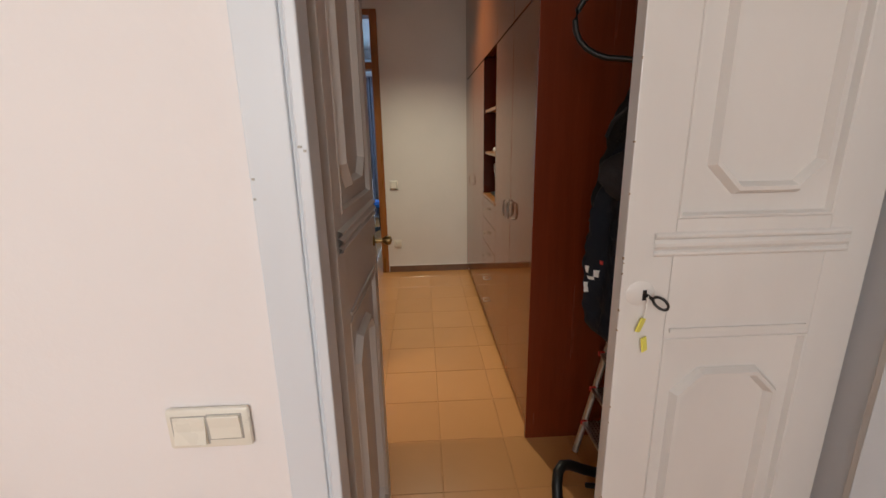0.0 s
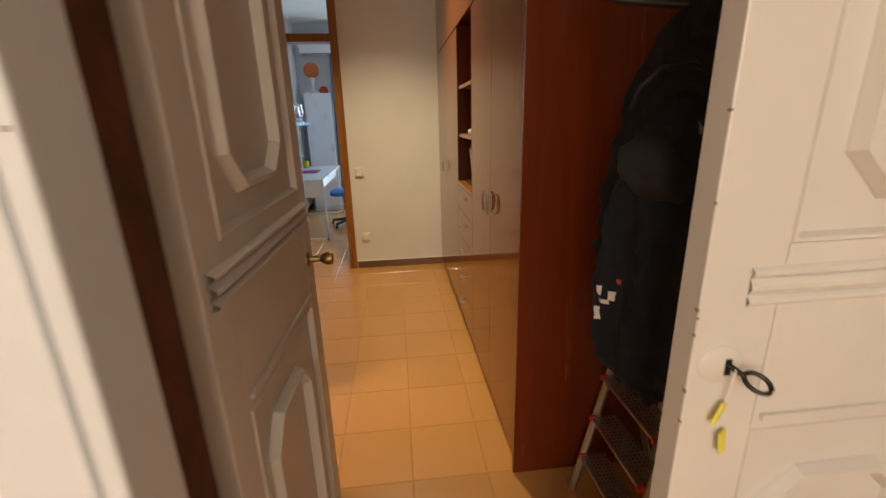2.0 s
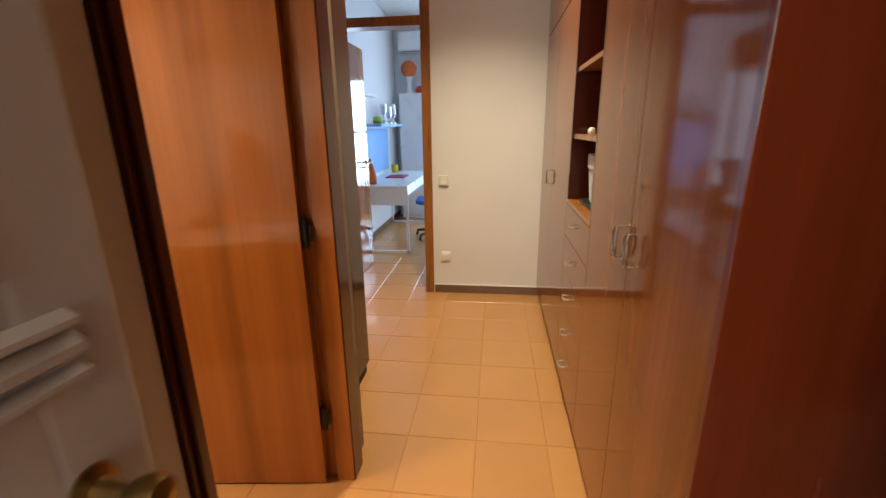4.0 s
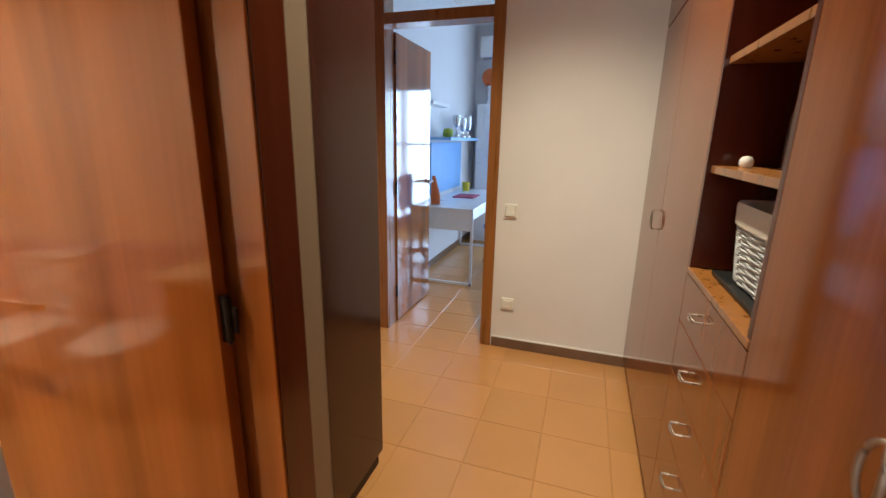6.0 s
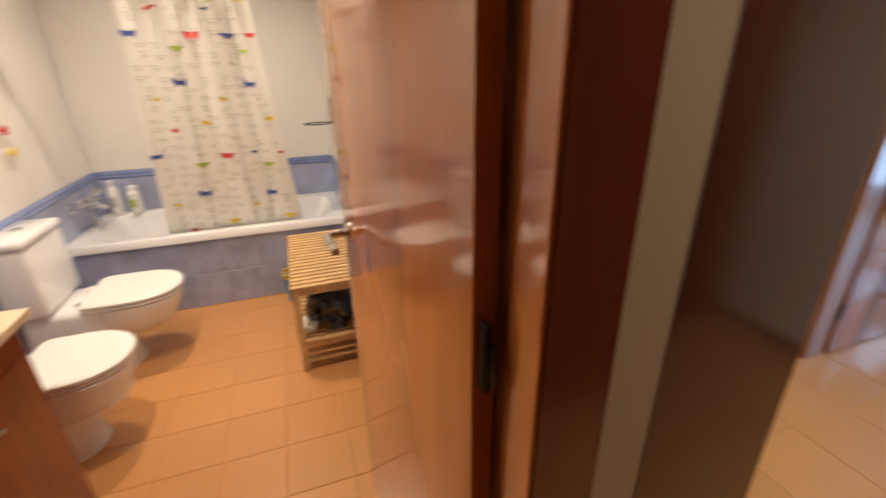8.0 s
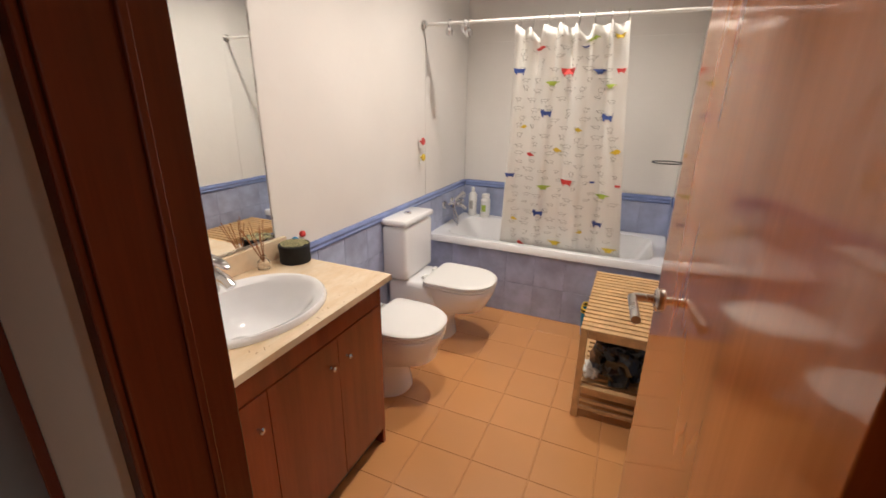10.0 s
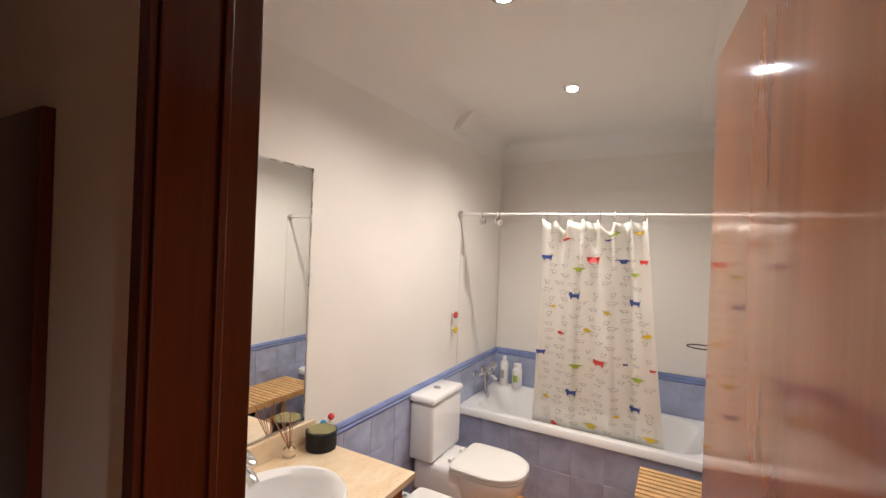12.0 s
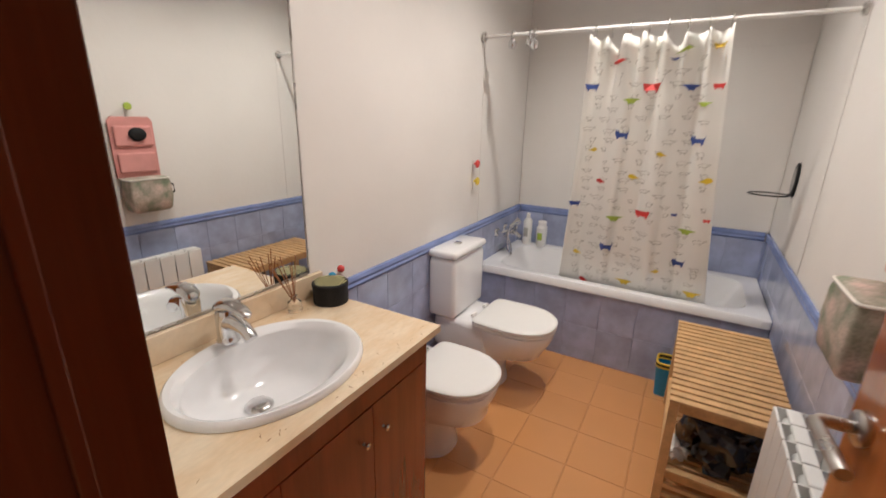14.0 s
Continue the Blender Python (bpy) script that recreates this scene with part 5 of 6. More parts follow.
for z in (0.15, 0.545):
    bm = bmesh.new()
    tube(bm, [(-1.275, 1.592, z), (-0.860, 1.592, z)], 0.017, 12)
    part("header", bm, M_PLASTIC, ra, smooth=True)
for x in (-1.22, -0.97):
    part("wall_bracket", boxes((x, 1.60, 0.55, x + 0.015, BY1 - 0.010, 0.565)), M_STEEL, ra)

# ---------- hanging toiletry bag ----------
tg = thing("toiletry_bag", -1.06, BY1, 1.35, "open pink hanging toiletry bag with a flowered pouch", "bag")
bm = bmesh.new()
loft(bm, [[(x, y, z) for x, y, z in ((-1.168, BY1 - o, 1.035), (-0.952, BY1 - o, 1.035), (-0.952, BY1 - o, 1.33), (-0.97, BY1 - o, 1.352), (-1.15, BY1 - o, 1.352), (-1.168, BY1 - o, 1.33))] for o in (0.012, 0.024)])
part("back_panel", bm, M_PINK, tg)
for z0, z1 in ((1.20, 1.305), (1.06, 1.165)):
    part("mesh_pocket", boxes((-1.155, BY1 - 0.040, z0, -0.965, BY1 - 0.0245, z1), bevel=0.008), M_PINK, tg)
bm = bmesh.new()
bmesh.ops.create_icosphere(bm, subdivisions=3, radius=1)
bm.transform(Matrix.Translation((-1.075, BY1 - 0.045, 1.262)) @ Matrix.Diagonal((0.045, 0.016, 0.036, 1)))
part("hair_brush", bm, M_BLKC, tg, "dark brush in the pocket", smooth=True)
bm = bmesh.new()
loft(bm, [superloop(-1.065, BY1 - 0.068, z, a, b, 48, 11) for z, a, b in ((0.850, 0.085, 0.040), (0.862, 0.100, 0.050), (0.93, 0.110, 0.056), (1.00, 0.107, 0.054), (1.030, 0.100, 0.050), (1.036, 0.090, 0.040))])
pc = part("pouch", bm, M_FLORAL, tg, "flowered pouch", smooth=True)
bm = bmesh.new()
tube(bm, superloop(-1.065, BY1 - 0.068, 1.028, 0.102, 0.052, 48, 11), 0.004, 8, closed=True)
part("zip", bm, M_LINEN, pc, smooth=True)
bm = bmesh.new()
tube(bm, [(-1.168, BY1 - 0.08, 1.0), (-1.192, BY1 - 0.09, 0.985), (-1.196, BY1 - 0.09, 0.945), (-1.172, BY1 - 0.085, 0.93)], 0.005, 8)
part("loop", bm, M_BLKC, pc, smooth=True)
hk = thing("green_hook", -1.06, BY1, 1.40, "green wall hook holding the toiletry bag", "hook")
bm = bmesh.new()
lathe(bm, [(0, 0), (0.007, 0), (0.007, 0.012), (0.019, 0.016), (0.019, 0.024), (0, 0.027)], 18)
bm.transform(Matrix.Translation((-1.06, BY1 - 0.006, 1.405)) @ Matrix.Rotation(radians(90), 4, "X"))
part("knob", bm, M_GRN, hk, smooth=True)
part("plate", boxes((-1.071, BY1 - 0.006, 1.352, -1.049, BY1 - 0.0005, 1.42), bevel=0.002), M_PLASTIC, hk)

# ---------- lamps that show ----------
def downlight(x, y, z, label):
    th = thing("downlight", x, y, z, label, "ceiling light", "recessed downlights")
    bm = bmesh.new()
    lathe(bm, [(0.030, z), (0.046, z - 0.001), (0.046, z - 0.005), (0.040, z - 0.008), (0.030, z - 0.006)], 28, x, y)
    part("trim_ring", bm, M_STEEL, th, smooth=True)
    bm = bmesh.new()
    lathe(bm, [(0, z - 0.0095), (0.027, z - 0.0095), (0.027, z - 0.0062), (0, z - 0.0062)], 24, x, y)
    part("bulb", bm, M_LAMP, th, "lit white bulb")


for x, y in ((-1.89, 0.905), (-0.96, 0.87)):
    downlight(x, y, BH, "small round recessed ceiling downlight, lit")
for y in (2.75,):
    downlight(0.58, y, HH, "small round recessed hall downlight, lit")

# ---------- coats, ladder, hose in the hall corner ----------
cs = thing("coat_stand", 1.36, 0.46, 0, "dark bentwood coat stand with curled hooks", "coat stand")
bm = bmesh.new()
tube(bm, [(1.38, 0.46, 0.02), (1.38, 0.46, 1.80)], 0.020, 12)
part("pole", bm, M_RUBBER, cs, smooth=True)
for k in range(4):
    a = k * math.pi / 2 + 2.7
    bm = bmesh.new()
    pts = []
    for i in range(22):
        t_ = i / 21
        ang = -0.5 * math.pi + t_ * 1.75 * math.pi
        u, z = 0.02 + 0.17 + 0.15 * math.cos(ang) * (1 - 0.25 * t_), 1.77 + 0.12 * math.sin(ang) * (1 - 0.3 * t_)
        pts.append((1.38 + u * math.cos(a), 0.46 + u * math.sin(a), z))
    pts.insert(0, (1.38, 0.46, 1.62))
    tube(bm, pts, 0.009, 10)
    part("hook", bm, M_RUBBER, cs, smooth=True)
for k in range(4):
    a = k * math.pi / 2 + 0.8
    bm = bmesh.new()
    tube(bm, [(1.38, 0.46, 0.22), (1.38 + 0.10 * math.cos(a), 0.46 + 0.10 * math.sin(a), 0.06), (1.38 + 0.2 * math.cos(a), 0.46 + 0.2 * math.sin(a), 0.010)], 0.011, 8)
    part("leg", bm, M_RUBBER, cs, smooth=True)


SHELL = {}


def coat(name, cx, cy, ztop, zbot, prof, material, label, seed):
    """prof: rows of fraction of the way down, half width, half depth."""
    th = thing(name, cx, cy, zbot, label, "jacket", "hanging jackets")
    bm = bmesh.new()
    loops = []
    NR, NN = 64, 80
    for j in range(NR):
        f = j / (NR - 1)
        for (f0, w0, d0, s0), (f1, w1, d1, s1) in zip(prof, prof[1:]):
            if f0 <= f <= f1:
                k = (f - f0) / (f1 - f0)
                k = k * k * (3 - 2 * k)
                w, d_, s_ = w0 + (w1 - w0) * k, d0 + (d1 - d0) * k, s0 + (s1 - s0) * k
                break
        z = ztop + (zbot - ztop) * f
        lp = []
        for i in range(NN):
            a = 2 * math.pi * i / NN
            q = Vector((math.cos(a), math.sin(a), z * 3))
            fold = 1 + 0.10 * math.sin(a * 7 + seed + 2 * f) * min(1, f * 2.5) + 0.16 * noise.noise(Vector((q.x * 1.7, q.y * 1.7, z * 5 + seed))) + 0.22 * abs(noise.noise(Vector((q.x * 3.2 + z * 4, q.y * 3.2, z * 13 + seed * 2)))) + 0.10 * abs(noise.noise(Vector((q.x * 6 + z * 9, q.y * 6, z * 24 + seed))))
            lp.append((cx + s_ + w * fold * math.cos(a), cy + d_ * fold * math.sin(a), z + 0.012 * math.sin(a * 5 + seed) * f))
        loops.append(lp)
    loft(bm, loops)
    part("body", bm, material, th, smooth=True)
    SHELL[name] = loops
    return th


c1 = coat("dark_jacket", 1.365, 0.50, 1.66, 0.71, ((0, 0.06, 0.05, 0.0), (0.10, 0.12, 0.09, 0.0), (0.24, 0.165, 0.12, 0.0), (0.45, 0.19, 0.13, 0.0), (0.7, 0.19, 0.13, 0.01), (0.9, 0.18, 0.13, 0.03), (1, 0.12, 0.11, 0.05)), M_BLKC, "black padded jacket hanging on the coat stand", 1.3)
c2 = coat("navy_jacket", 1.245, 0.42, 1.44, 0.73, ((0, 0.05, 0.05, 0.02), (0.12, 0.09, 0.08, 0.01), (0.30, 0.115, 0.09, 0.0), (0.6, 0.118, 0.10, -0.005), (0.85, 0.12, 0.10, 0.0), (1, 0.06, 0.07, 0.03)), M_NAVY, "navy blue sports jacket with white print hanging", 4.2)
bm = bmesh.new()
tube(bm, [(1.135, 0.36, 1.405), (1.15, 0.335, 1.44), (1.19, 0.325, 1.455), (1.24, 0.33, 1.44)], 0.002, 8)
part("collar_piping", bm, M_IRON, c2, smooth=True)
# hood folded over the shoulder, zip pull and strap
M_HOOD = mat("dark_grey_cloth", (0.026, 0.022, 0.024), 0.85, var=0.25, scale=8, bump=0.5, bscale=90)
bm = bmesh.new()
bmesh.ops.create_icosphere(bm, subdivisions=4, radius=1)
for v in bm.verts:
    q = v.co * (1 + 0.16 * noise.noise(v.co * 1.9 + Vector((3, 0, 0))) + 0.10 * abs(noise.noise(v.co * 4.5)))
    droop = -0.05 * max(0, q.x) - 0.03 * max(0, -q.y)
    v.co = Vector((1.180 + q.x * 0.082, 0.375 + q.y * 0.058, 1.315 + q.z * 0.064 + droop))
part("hood", bm, M_HOOD, c2, "dark grey hood folded over the shoulder", smooth=True)
bm = bmesh.new()
tube(bm, [(1.225, 0.325, 1.395), (1.226, 0.318, 1.385), (1.226, 0.317, 1.372)], [0.002, 0.004, 0.003], 8)
part("zip_pull", bm, M_STEEL, c2, "small metal zip pull", smooth=True)
bm = bmesh.new()
tube(bm, [(1.30, 0.36, 1.47), (1.22, 0.35, 1.50), (1.16, 0.36, 1.495), (1.125, 0.37, 1.46), (1.115, 0.38, 1.42)], 0.006, 8)
part("strap", bm, M_RUBBER, c2, "black webbing strap", smooth=True)
lp_ = SHELL["navy_jacket"]
for j0, j1, i0, i1, m_ in ((37, 39, 40, 41, M_PLASTIC), (38, 40, 42, 43, M_PLASTIC), (40, 41, 40, 42, M_PLASTIC), (42, 45, 39, 40, M_PLASTIC), (35, 36, 43, 44, M_RED)):
    bm = bmesh.new()
    grid = []
    for q_ in (0.001, 0.004):
        for j in range(j0, j1 + 1):
            row = []
            for i in range(i0, i1 + 1):
                p = Vector(lp_[j][i])
                o = Vector((p.x - 1.245, p.y - 0.42, 0)).normalized()
                row.append(bm.verts.new(p + o * q_))
            grid.append(row)
    nj = j1 - j0 + 1
    for base in (0, nj):
        for j in range(nj - 1):
            for i in range(i1 - i0):
                bm.faces.new((grid[base + j][i], grid[base + j][i + 1], grid[base + j + 1][i + 1], grid[base + j + 1][i]))
    for j in range(nj - 1):
        for i in (0, i1 - i0):
            bm.faces.new((grid[j][i], grid[j + 1][i], grid[nj + j + 1][i], grid[nj + j][i]))
    part("print_bar", bm, m_, c2, "plain printed bar")
bm = bmesh.new()
bmesh.ops.create_icosphere(bm, subdivisions=4, radius=1)
for v in bm.verts:
    v.co *= 1 + 0.2 * noise.noise(v.co * 2.2)
    v.co = Vector((1.345 + v.co.x * 0.085, 0.44 + v.co.y * 0.07, 1.60 + v.co.z * 0.10))
part("hood", bm, M_BLKC, c1, smooth=True)

ld = thing("step_ladder", 1.42, 0.62, 0, "folding aluminium step ladder with red end caps", "step ladder")
for y in (0.455, 0.805):
    bm = bmesh.new()
    tube(bm, [(1.262, y, 0.005), (1.395, y, 0.62)], 0.014, 8)
    part("front_rail", bm, M_ALU, ld, smooth=True)
    bm = bmesh.new()
    tube(bm, [(1.60, y, 0.005), (1.42, y, 0.62)], 0.012, 8)
    part("rear_rail", bm, M_ALU, ld, smooth=True)
for x, z in ((1.29, 0.175), (1.318, 0.345), (1.345, 0.515)):
    st = part("tread", boxes((x - 0.012, 0.47, z - 0.012, x + 0.085, 0.79, z), bevel=0.003), M_ALU, ld)
    bm = bmesh.new()
    for i in range(6):
        for j in range(20):
            xx, yy = x - 0.003 + i * 0.015, 0.478 + j * 0.0158
            box(bm, xx, yy, z - 0.0005, xx + 0.006, yy + 0.006, z + 0.002)
    part("grip_studs", bm, M_SILVER, st)
    for y in (0.466, 0.786):
        part("end_cap", boxes((x - 0.017, y - 0.002, z - 0.016, x + 0.012, y + 0.010, z + 0.004), bevel=0.003), M_RED, ld, "red plastic end cap")
hs = thing("vacuum_hose", 1.15, 0.6, 0, "black bent vacuum cleaner tube on the floor", "vacuum tube")
bm = bmesh.new()
tube(bm, [(1.085, 0.50, 0.022), (1.087, 0.53, 0.085), (1.10, 0.56, 0.120), (1.125, 0.585, 0.128), (1.16, 0.60, 0.115), (1.23, 0.62, 0.07), (1.30, 0.64, 0.03)], 0.021, 14)
part("tube", bm, M_RUBBER, hs, smooth=True)
bm = bmesh.new()
tube(bm, [(1.084, 0.49, 0.0245), (1.085, 0.505, 0.035)], 0.024, 14)
part("collar", bm, M_BLACK, hs, smooth=True)

# ---------- study doorway and study ----------
sf = thing("study_door_frame", -0.21, YE, 0, "stained wooden door frame with a glazed transom", "door frame")
tagged(sf, kind="structure")
for a, b in ((-0.645, -0.565), (0.135, 0.205)):
    part("jamb", boxes((a, YE - 0.014, 0, b, YE + 0.132, 2.60), bevel=0.003), M_FRAME, sf)
part("transom_bar", boxes((-0.564, YE - 0.010, 2.070, 0.134, YE + 0.128, 2.135), bevel=0.003), M_FRAME, sf)
part("head", boxes((-0.564, YE - 0.014, 2.545, 0.134, YE + 0.132, 2.60), bevel=0.003), M_FRAME, sf)
tp = part("transom_pane", boxes((-0.564, YE + 0.055, 2.136, 0.134, YE + 0.060, 2.544)), M_GLASS, sf, "clear transom glass")
tp.visible_shadow = False
sd = thing("study_door", -0.56, 4.1, 0, "open glossy cherry veneer study door", "door")
part("leaf", boxes((-0.590, YE + 0.135, 0.010, -0.552, 4.455, 2.055), bevel=0.0015), M_DOORV, sd)
part("edge", boxes((-0.589, YE + 0.1335, 0.011, -0.553, YE + 0.1348, 2.054)), M_FRAME, sd)
bm = bmesh.new()
lathe(bm, [(0, 0), (0.024, 0), (0.024, 0.008), (0, 0.009)], 20)
bm.transform(Matrix.Translation((-0.552, 4.385, 1.035)) @ Matrix.Rotation(radians(90), 4, "Y"))
part("rosette", bm, M_STEEL, sd, smooth=True)
bm = bmesh.new()
tube(bm, [(-0.552, 4.385, 1.035), (-0.50, 4.385, 1.035), (-0.495, 4.375, 1.035), (-0.494, 4.27, 1.035)], 0.009, 10)
part("lever", bm, M_STEEL, sd, smooth=True)
for z in (0.25, 1.03, 1.90):
    bm = bmesh.new()
    tube(bm, [(-0.556, YE + 0.130, z - 0.045), (-0.556, YE + 0.130, z + 0.045)], 0.0075, 8)
    part("hinge", bm, M_BLACK, sd, smooth=True)

dk = thing("desk", -0.53, 5.5, 0, "white desk with drawer front and metal loop legs", "desk")
part("top", boxes((-0.818, 4.77, 0.725, -0.235, 6.45, 0.752), bevel=0.002), M_DESK, dk)
part("apron", boxes((-0.818, 4.775, 0.540, -0.240, 4.795, 0.724), bevel=0.001), M_DESK, dk)
part("drawer_box", boxes((-0.818, 4.797, 0.60, -0.30, 6.40, 0.723)), M_DESK, dk)
for y in (4.785, 6.40):
    bm = bmesh.new()
    for a, b in (((-0.81, y, 0.012), (-0.245, y, 0.012)), ((-0.245, y, 0.012), (-0.245, y, 0.72)), ((-0.81, y, 0.012), (-0.81, y, 0.72))):
        box(bm, min(a[0], b[0]) - 0.011, y - 0.011, min(a[2], b[2]) - 0.011, max(a[0], b[0]) + 0.011, y + 0.011, max(a[2], b[2]) + 0.011)
    part("loop_leg", bm, M_DESK, dk)
fo = solo("folder", boxes((-0.66, 5.50, 0.7525, -0.42, 5.80, 0.766), bevel=0.003), mat("crimson_card", (0.50, 0.05, 0.12), 0.5), "dark red folder lying on the desk", "folder")
bm = bmesh.new()
lathe(bm, [(0, 0.7525), (0.042, 0.7525), (0.050, 0.86), (0.046, 0.86), (0.038, 0.76), (0, 0.76)], 24, -0.70, 6.20)
solo("pencil_cup", bm, M_YEL, "orange-yellow pencil cup on the desk", "cup", smooth=True)
gy = thing("plush_toy", -0.72, 4.95, 0.7525, "long orange plush toy sitting on the desk", "soft toy")
bm = bmesh.new()
tube(bm, [(-0.66, 4.93, 0.755), (-0.665, 4.94, 0.83), (-0.68, 4.95, 0.93), (-0.69, 4.955, 1.03)], [0.045, 0.048, 0.034, 0.015], 14)
part("body", bm, M_ORANGE, gy, smooth=True)

oc = thing("office_chair", -0.05, 5.55, 0, "blue office chair with black star base", "chair")
bm = bmesh.new()
loft(bm, [superloop(-0.05, 5.55, z, a, a, 32, 4) for z, a in ((0.44, 0.20), (0.45, 0.225), (0.49, 0.23), (0.505, 0.20))])
part("seat", bm, M_CUSH, oc, smooth=True)
bm = bmesh.new()
tube(bm, [(-0.05, 5.55, 0.07), (-0.05, 5.55, 0.44)], 0.025, 12)
part("column", bm, M_RUBBER, oc, smooth=True)
for k in range(5):
    a = 2 * math.pi * k / 5 + 0.3
    bm = bmesh.new()
    tube(bm, [(-0.05, 5.55, 0.10), (-0.05 + 0.26 * math.cos(a), 5.55 + 0.26 * math.sin(a), 0.065)], [0.024, 0.016], 8)
    part("base_arm", bm, M_RUBBER, oc, smooth=True)
    bm = bmesh.new()
    tube(bm, [(-0.05 + 0.26 * math.cos(a) - 0.015, 5.55 + 0.26 * math.sin(a), 0.027), (-0.05 + 0.26 * math.cos(a) + 0.015, 5.55 + 0.26 * math.sin(a), 0.027)], 0.026, 12)
    part("castor", bm, M_RUBBER, oc, smooth=True)
bm = boxes((0.12, 5.36, 0.58, 0.17, 5.74, 0.98), bevel=0.03)
part("backrest", bm, M_CUSH, oc, smooth=True)
bm = bmesh.new()
tube(bm, [(0.05, 5.55, 0.45), (0.19, 5.55, 0.47), (0.19, 5.55, 0.75)], 0.014, 8)
part("back_bar", bm, M_RUBBER, oc, smooth=True)

sv = solo("wall_shelf", boxes((-0.828, 5.20, 1.370, -0.60, 6.35, 1.400), bevel=0.002), M_BOARD, "pale blue wall shelf holding trophies", "shelf")
bp = solo("pin_board", boxes((-0.829, 5.22, 0.80, -0.815, 6.34, 1.345), bevel=0.002), M_BOARD, "light blue board on the wall over the desk", "board")


def trophy(x, y, h, w):
    th = thing("trophy", x, y, 1.4005, "silver sports trophy cup on the wall shelf", "trophy", "trophies")
    bm = bmesh.new()
    z = 1.4005
    lathe(bm, [(0, z), (w * 0.8, z), (w * 0.8, z + h * 0.12), (w * 0.2, z + h * 0.2), (w * 0.15, z + h * 0.42), (w * 0.7, z + h * 0.55), (w, z + h * 0.85), (w * 0.9, z + h), (w * 0.8, z + h * 0.95), (0, z + h * 0.6)], 18, x, y)
    part("cup", bm, M_SILVER, th, smooth=True)
    for s_ in (-1, 1):
        bm = bmesh.new()
        tube(bm, [(x, y + s_ * w * 0.8, z + h * 0.85), (x, y + s_ * w * 1.5, z + h * 0.8), (x, y + s_ * w * 1.3, z + h * 0.6), (x, y + s_ * w * 0.6, z + h * 0.55)], w * 0.10, 6)
        part("handle", bm, M_SILVER, th, smooth=True)


for k, (y, h) in enumerate(((5.72, 0.24), (5.86, 0.16), (5.97, 0.22), (6.09, 0.18), (6.20, 0.26))):
    trophy(-0.70 + 0.03 * (k % 2), y, h, 0.045)
lump("green_toy", (-0.70, 5.42, 1.444), (0.05, 0.06, 0.045), M_GRN, "small bright green toy on the shelf", "toy", 2.2)
sm_ = solo("small_shelf", boxes((-0.828, 4.95, 1.70, -0.70, 5.45, 1.73), bevel=0.002), M_DESK, "short white wall shelf high on the wall", "shelf")

wc = thing("white_cabinet", -0.51, 6.85, 0, "tall white cabinet at the end of the study", "cabinet")
part("body", boxes((-0.720, 6.722, 0.0, -0.310, 6.995, 1.838), bevel=0.002), M_DESK, wc)
part("door", boxes((-0.716, 6.702, 0.06, -0.314, 6.7205, 1.832), bevel=0.002), M_DESK, wc)
bm = bmesh.new()
tube(bm, [(-0.345, 6.702, 0.95), (-0.345, 6.68, 0.955), (-0.345, 6.68, 1.075), (-0.345, 6.702, 1.08)], 0.005, 8)
part("handle", bm, M_STEEL, wc, smooth=True)
tt = thing("ball_on_stand", -0.58, 6.83, 1.838, "orange ball resting on a small white trophy stand", "ball")
bm = bmesh.new()
lathe(bm, [(0, 1.839), (0.06, 1.839), (0.055, 1.87), (0.03, 1.90), (0.035, 2.02), (0.055, 2.07), (0, 2.07)], 20, -0.58, 6.83)
part("stand", bm, M_DESK, tt, smooth=True)
bm = bmesh.new()
bmesh.ops.create_uvsphere(bm, u_segments=24, v_segments=16, radius=0.115, matrix=Matrix.Translation((-0.58, 6.83, 2.175)))
part("ball", bm, M_ORANGE, tt, smooth=True)
lump("red_toy", (-0.42, 6.83, 1.885), (0.06, 0.06, 0.052), M_RED, "small red toy on top of the white cabinet", "toy", 5.5, 0.35)
bm = bmesh.new()
pts = []
for i in range(61):
    y = 6.90 + 0.03 * math.sin(i * 0.9)
    pts.append((-0.30 + i * 0.0072, y))
r0 = [bm.verts.new((x, y, 2.60)) for x, y in pts]
r1 = [bm.verts.new((x, y, 0.06)) for x, y in pts]
for i in range(60):
    bm.faces.new((r0[i], r0[i + 1], r1[i + 1], r1[i]))
cc = solo("window_curtain", bm, M_GREY, "grey-blue hanging window curtain with folds", "curtain", smooth=True)
so = cc.modifiers.new("thickness", "SOLIDIFY")
so.thickness = 0.002
ac = thing("air_conditioner", -0.45, 6.0, 2.3, "white wall air conditioner over the desk end", "air conditioner")
bm = bmesh.new()
loft(bm, [[(x, y, z) for y, z in ((6.995, 2.40), (6.80, 2.42), (6.77, 2.50), (6.79, 2.66), (6.84, 2.69), (6.995, 2.69))] for x in (-0.72, 0.10)])
part("case", bm, M_DESK, ac, smooth=True)
part("louvre", boxes((-0.68, 6.80, 2.408, 0.06, 6.88, 2.414)), M_GREY, ac)
# balcony window of the study: two leaves with bars
wi = thing("window_1", (WX0 + WX1) / 2, 7.05, WZ0, "white two-leaf study window with glazing bars", "window")
tagged(wi, kind="structure")
WM = (WX0 + WX1) / 2
for x0, x1, z0, z1 in ((WX0, WX0 + 0.06, WZ0, WZ1), (WX1 - 0.06, WX1, WZ0, WZ1), (WX0 + 0.06, WX1 - 0.06, WZ0, WZ0 + 0.07), (WX0 + 0.06, WX1 - 0.06, WZ1 - 0.07, WZ1), (WM - 0.05, WM + 0.05, WZ0 + 0.07, WZ1 - 0.07)):
    part("frame", boxes((x0, 7.020, z0, x1, 7.070, z1), bevel=0.004), M_DESK, wi)
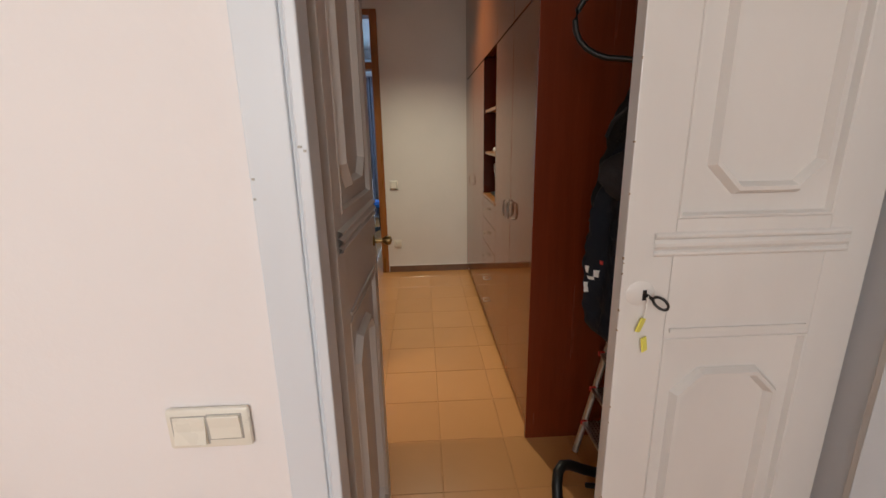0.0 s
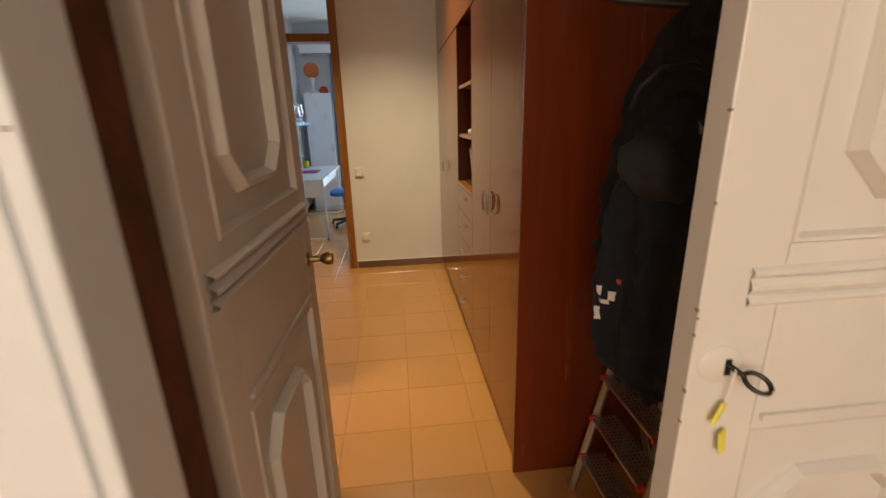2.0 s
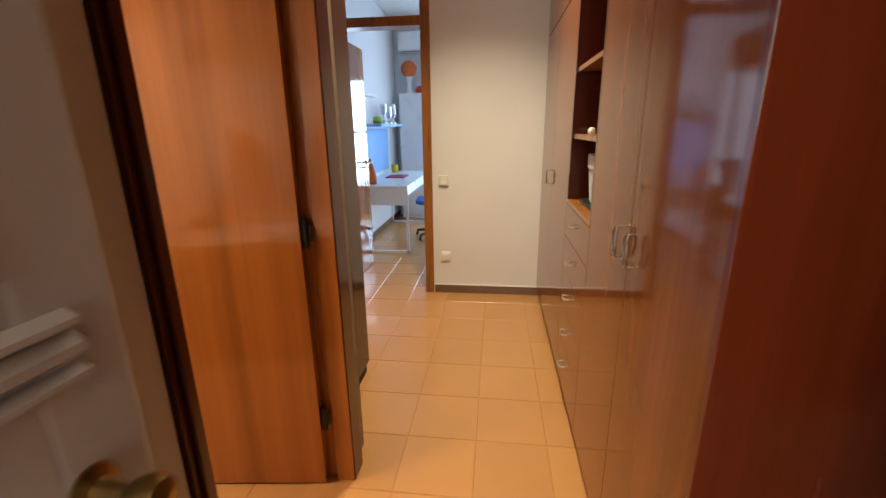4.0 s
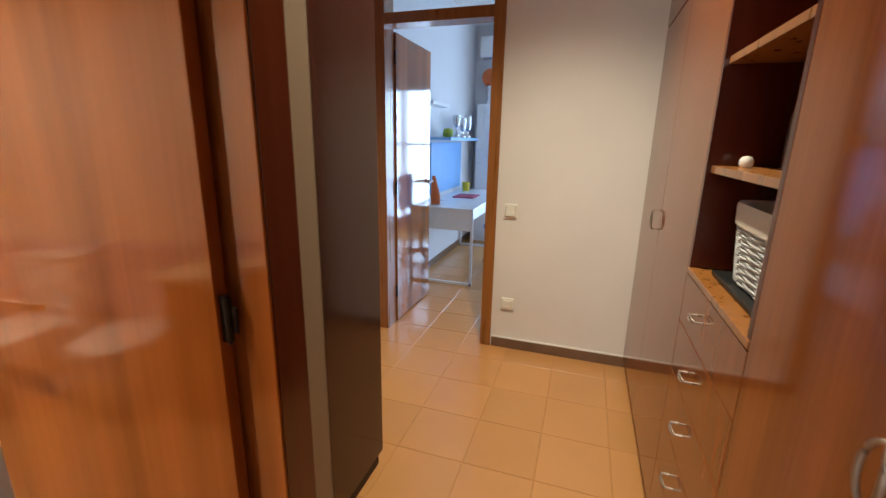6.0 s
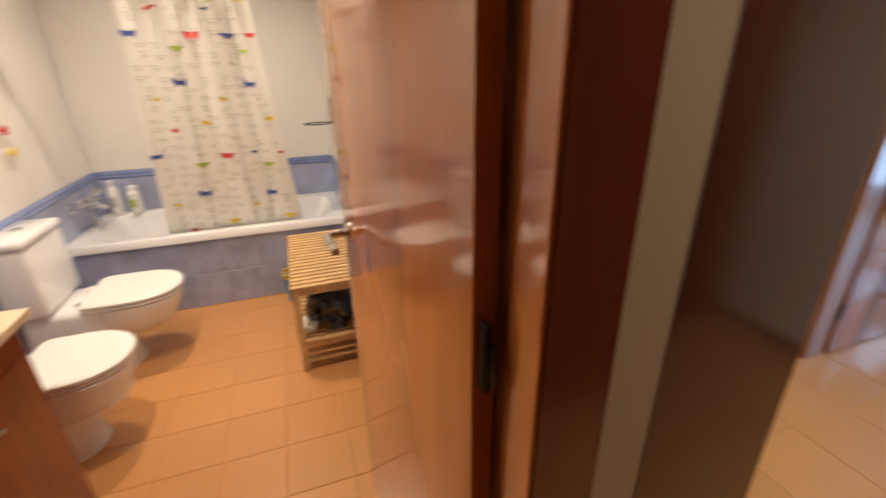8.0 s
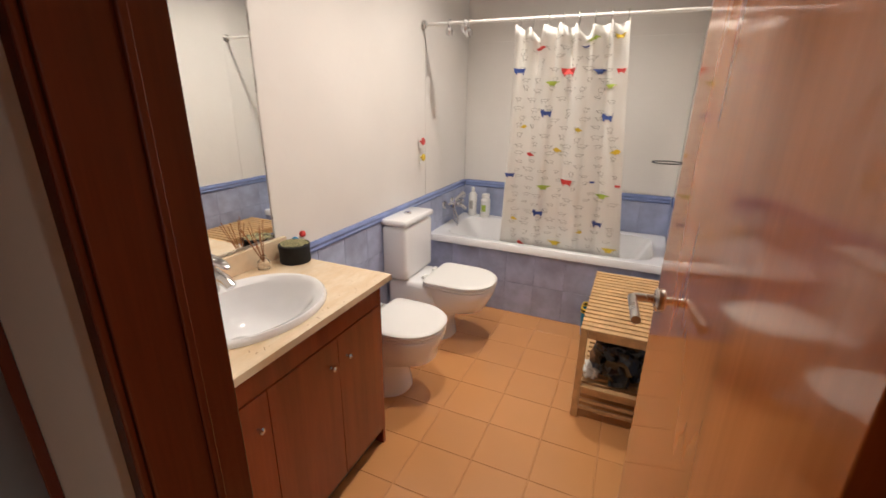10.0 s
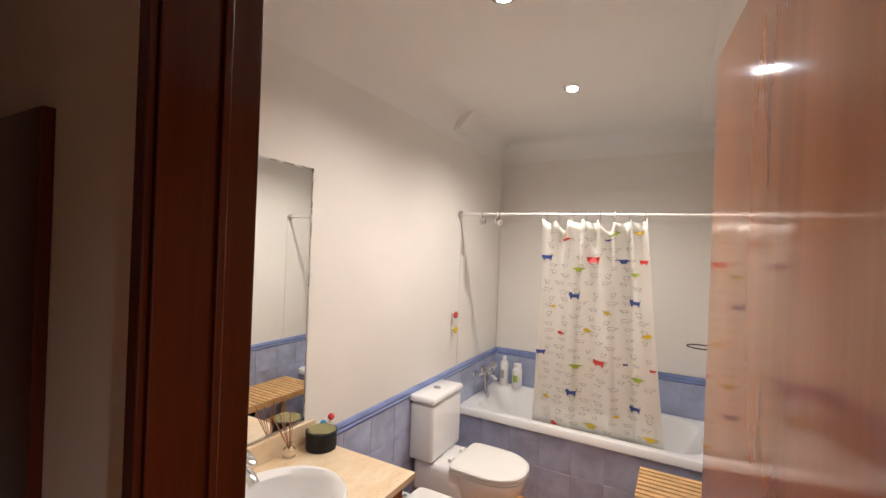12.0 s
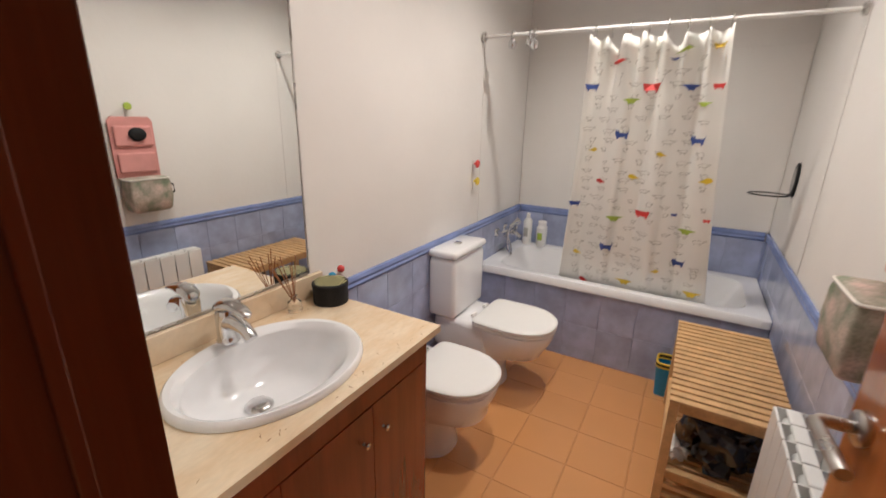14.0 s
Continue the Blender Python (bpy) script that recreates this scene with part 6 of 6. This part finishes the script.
for z in (0.75, 1.30):
    for x0, x1 in ((WX0 + 0.06, WM - 0.05), (WM + 0.05, WX1 - 0.06)):
        part("glazing_bar", boxes((x0, 7.030, z - 0.016, x1, 7.060, z + 0.016), bevel=0.003), M_DESK, wi)

# ---------- floor tiles ----------
fl = bpy.data.objects["floor"]
hall, bath = [], []
for i in range(-4, 7):
    for j in range(-2, 22):
        x, y = 0.330 + 0.155 + i * 0.310, 0.612 + 0.1575 + j * 0.315
        inside = (0.10 < x < 1.9 and -0.2 < y < 3.75) or (-0.9 < x < 0.11 and 1.7 < y < 3.9) or (-0.9 < x < 1.6 and y > 3.6)
        if inside and y < 7.0 and len(hall) < 260:
            hall.append((x, y, 0))
for i in range(11):
    for j in range(8):
        x, y = -0.677 + 0.115 + (2 - i) * 0.230, 1.200 - 0.115 + (2 - j) * 0.2325
        if x - 0.115 > -2.35 and x < 0.06 and 0.05 < y < 1.75:
            bath.append((x, y, 0))
pieces("tile", fl, M_TILE, (0.3078, 0.3128), hall, 0.008, "z", 0.0022)
pieces("tile", fl, M_TILE, (0.2265, 0.229), bath, 0.008, "z", 0.0022)
structure("threshold", boxes((-0.008, DY0 + 0.002, -0.006, HX0 + 0.014, DY1 - 0.002, 0.003)), M_TILE, "terracotta sill of the bathroom doorway", "threshold")

# blue wall tiles
ts = [(-0.975 - 0.2 * i, BY0 + 0.002, 0.0895 + 0.179 * k) for i in range(10) for k in range(4)]
pieces("tile", south, M_BLUE, (0.1988, 0.1778), ts, 0.006, "y", 0.0010)
tn = [(-0.10 - 0.2 * i, BY1 - 0.002, 0.0895 + 0.179 * k) for i in range(15) for k in range(4)]
pieces("tile", north, M_BLUE, (0.1988, 0.1778), [p for p in tn if p[0] > BX0 + 0.1], -0.006, "y", 0.0010)
tw = [(BX0 + 0.002, BY0 + 0.105 + 0.1925 * i, 0.60) for i in range(8)]
pieces("tile", west, M_BLUE, (0.1912, 0.2275), tw, 0.006, "x", 0.0010)
ta = [(-2.246, BY0 + 0.101 + 0.1935 * i, 0.110 + 0.219 * k) for i in range(8) for k in range(2)]
base = BASE[ap.name].translation
pieces("tile", ap, M_BLUE, (0.1922, 0.2178), [(x - base.x, y - base.y, z - base.z) for x, y, z in ta], 0.006, "x", 0.0015)
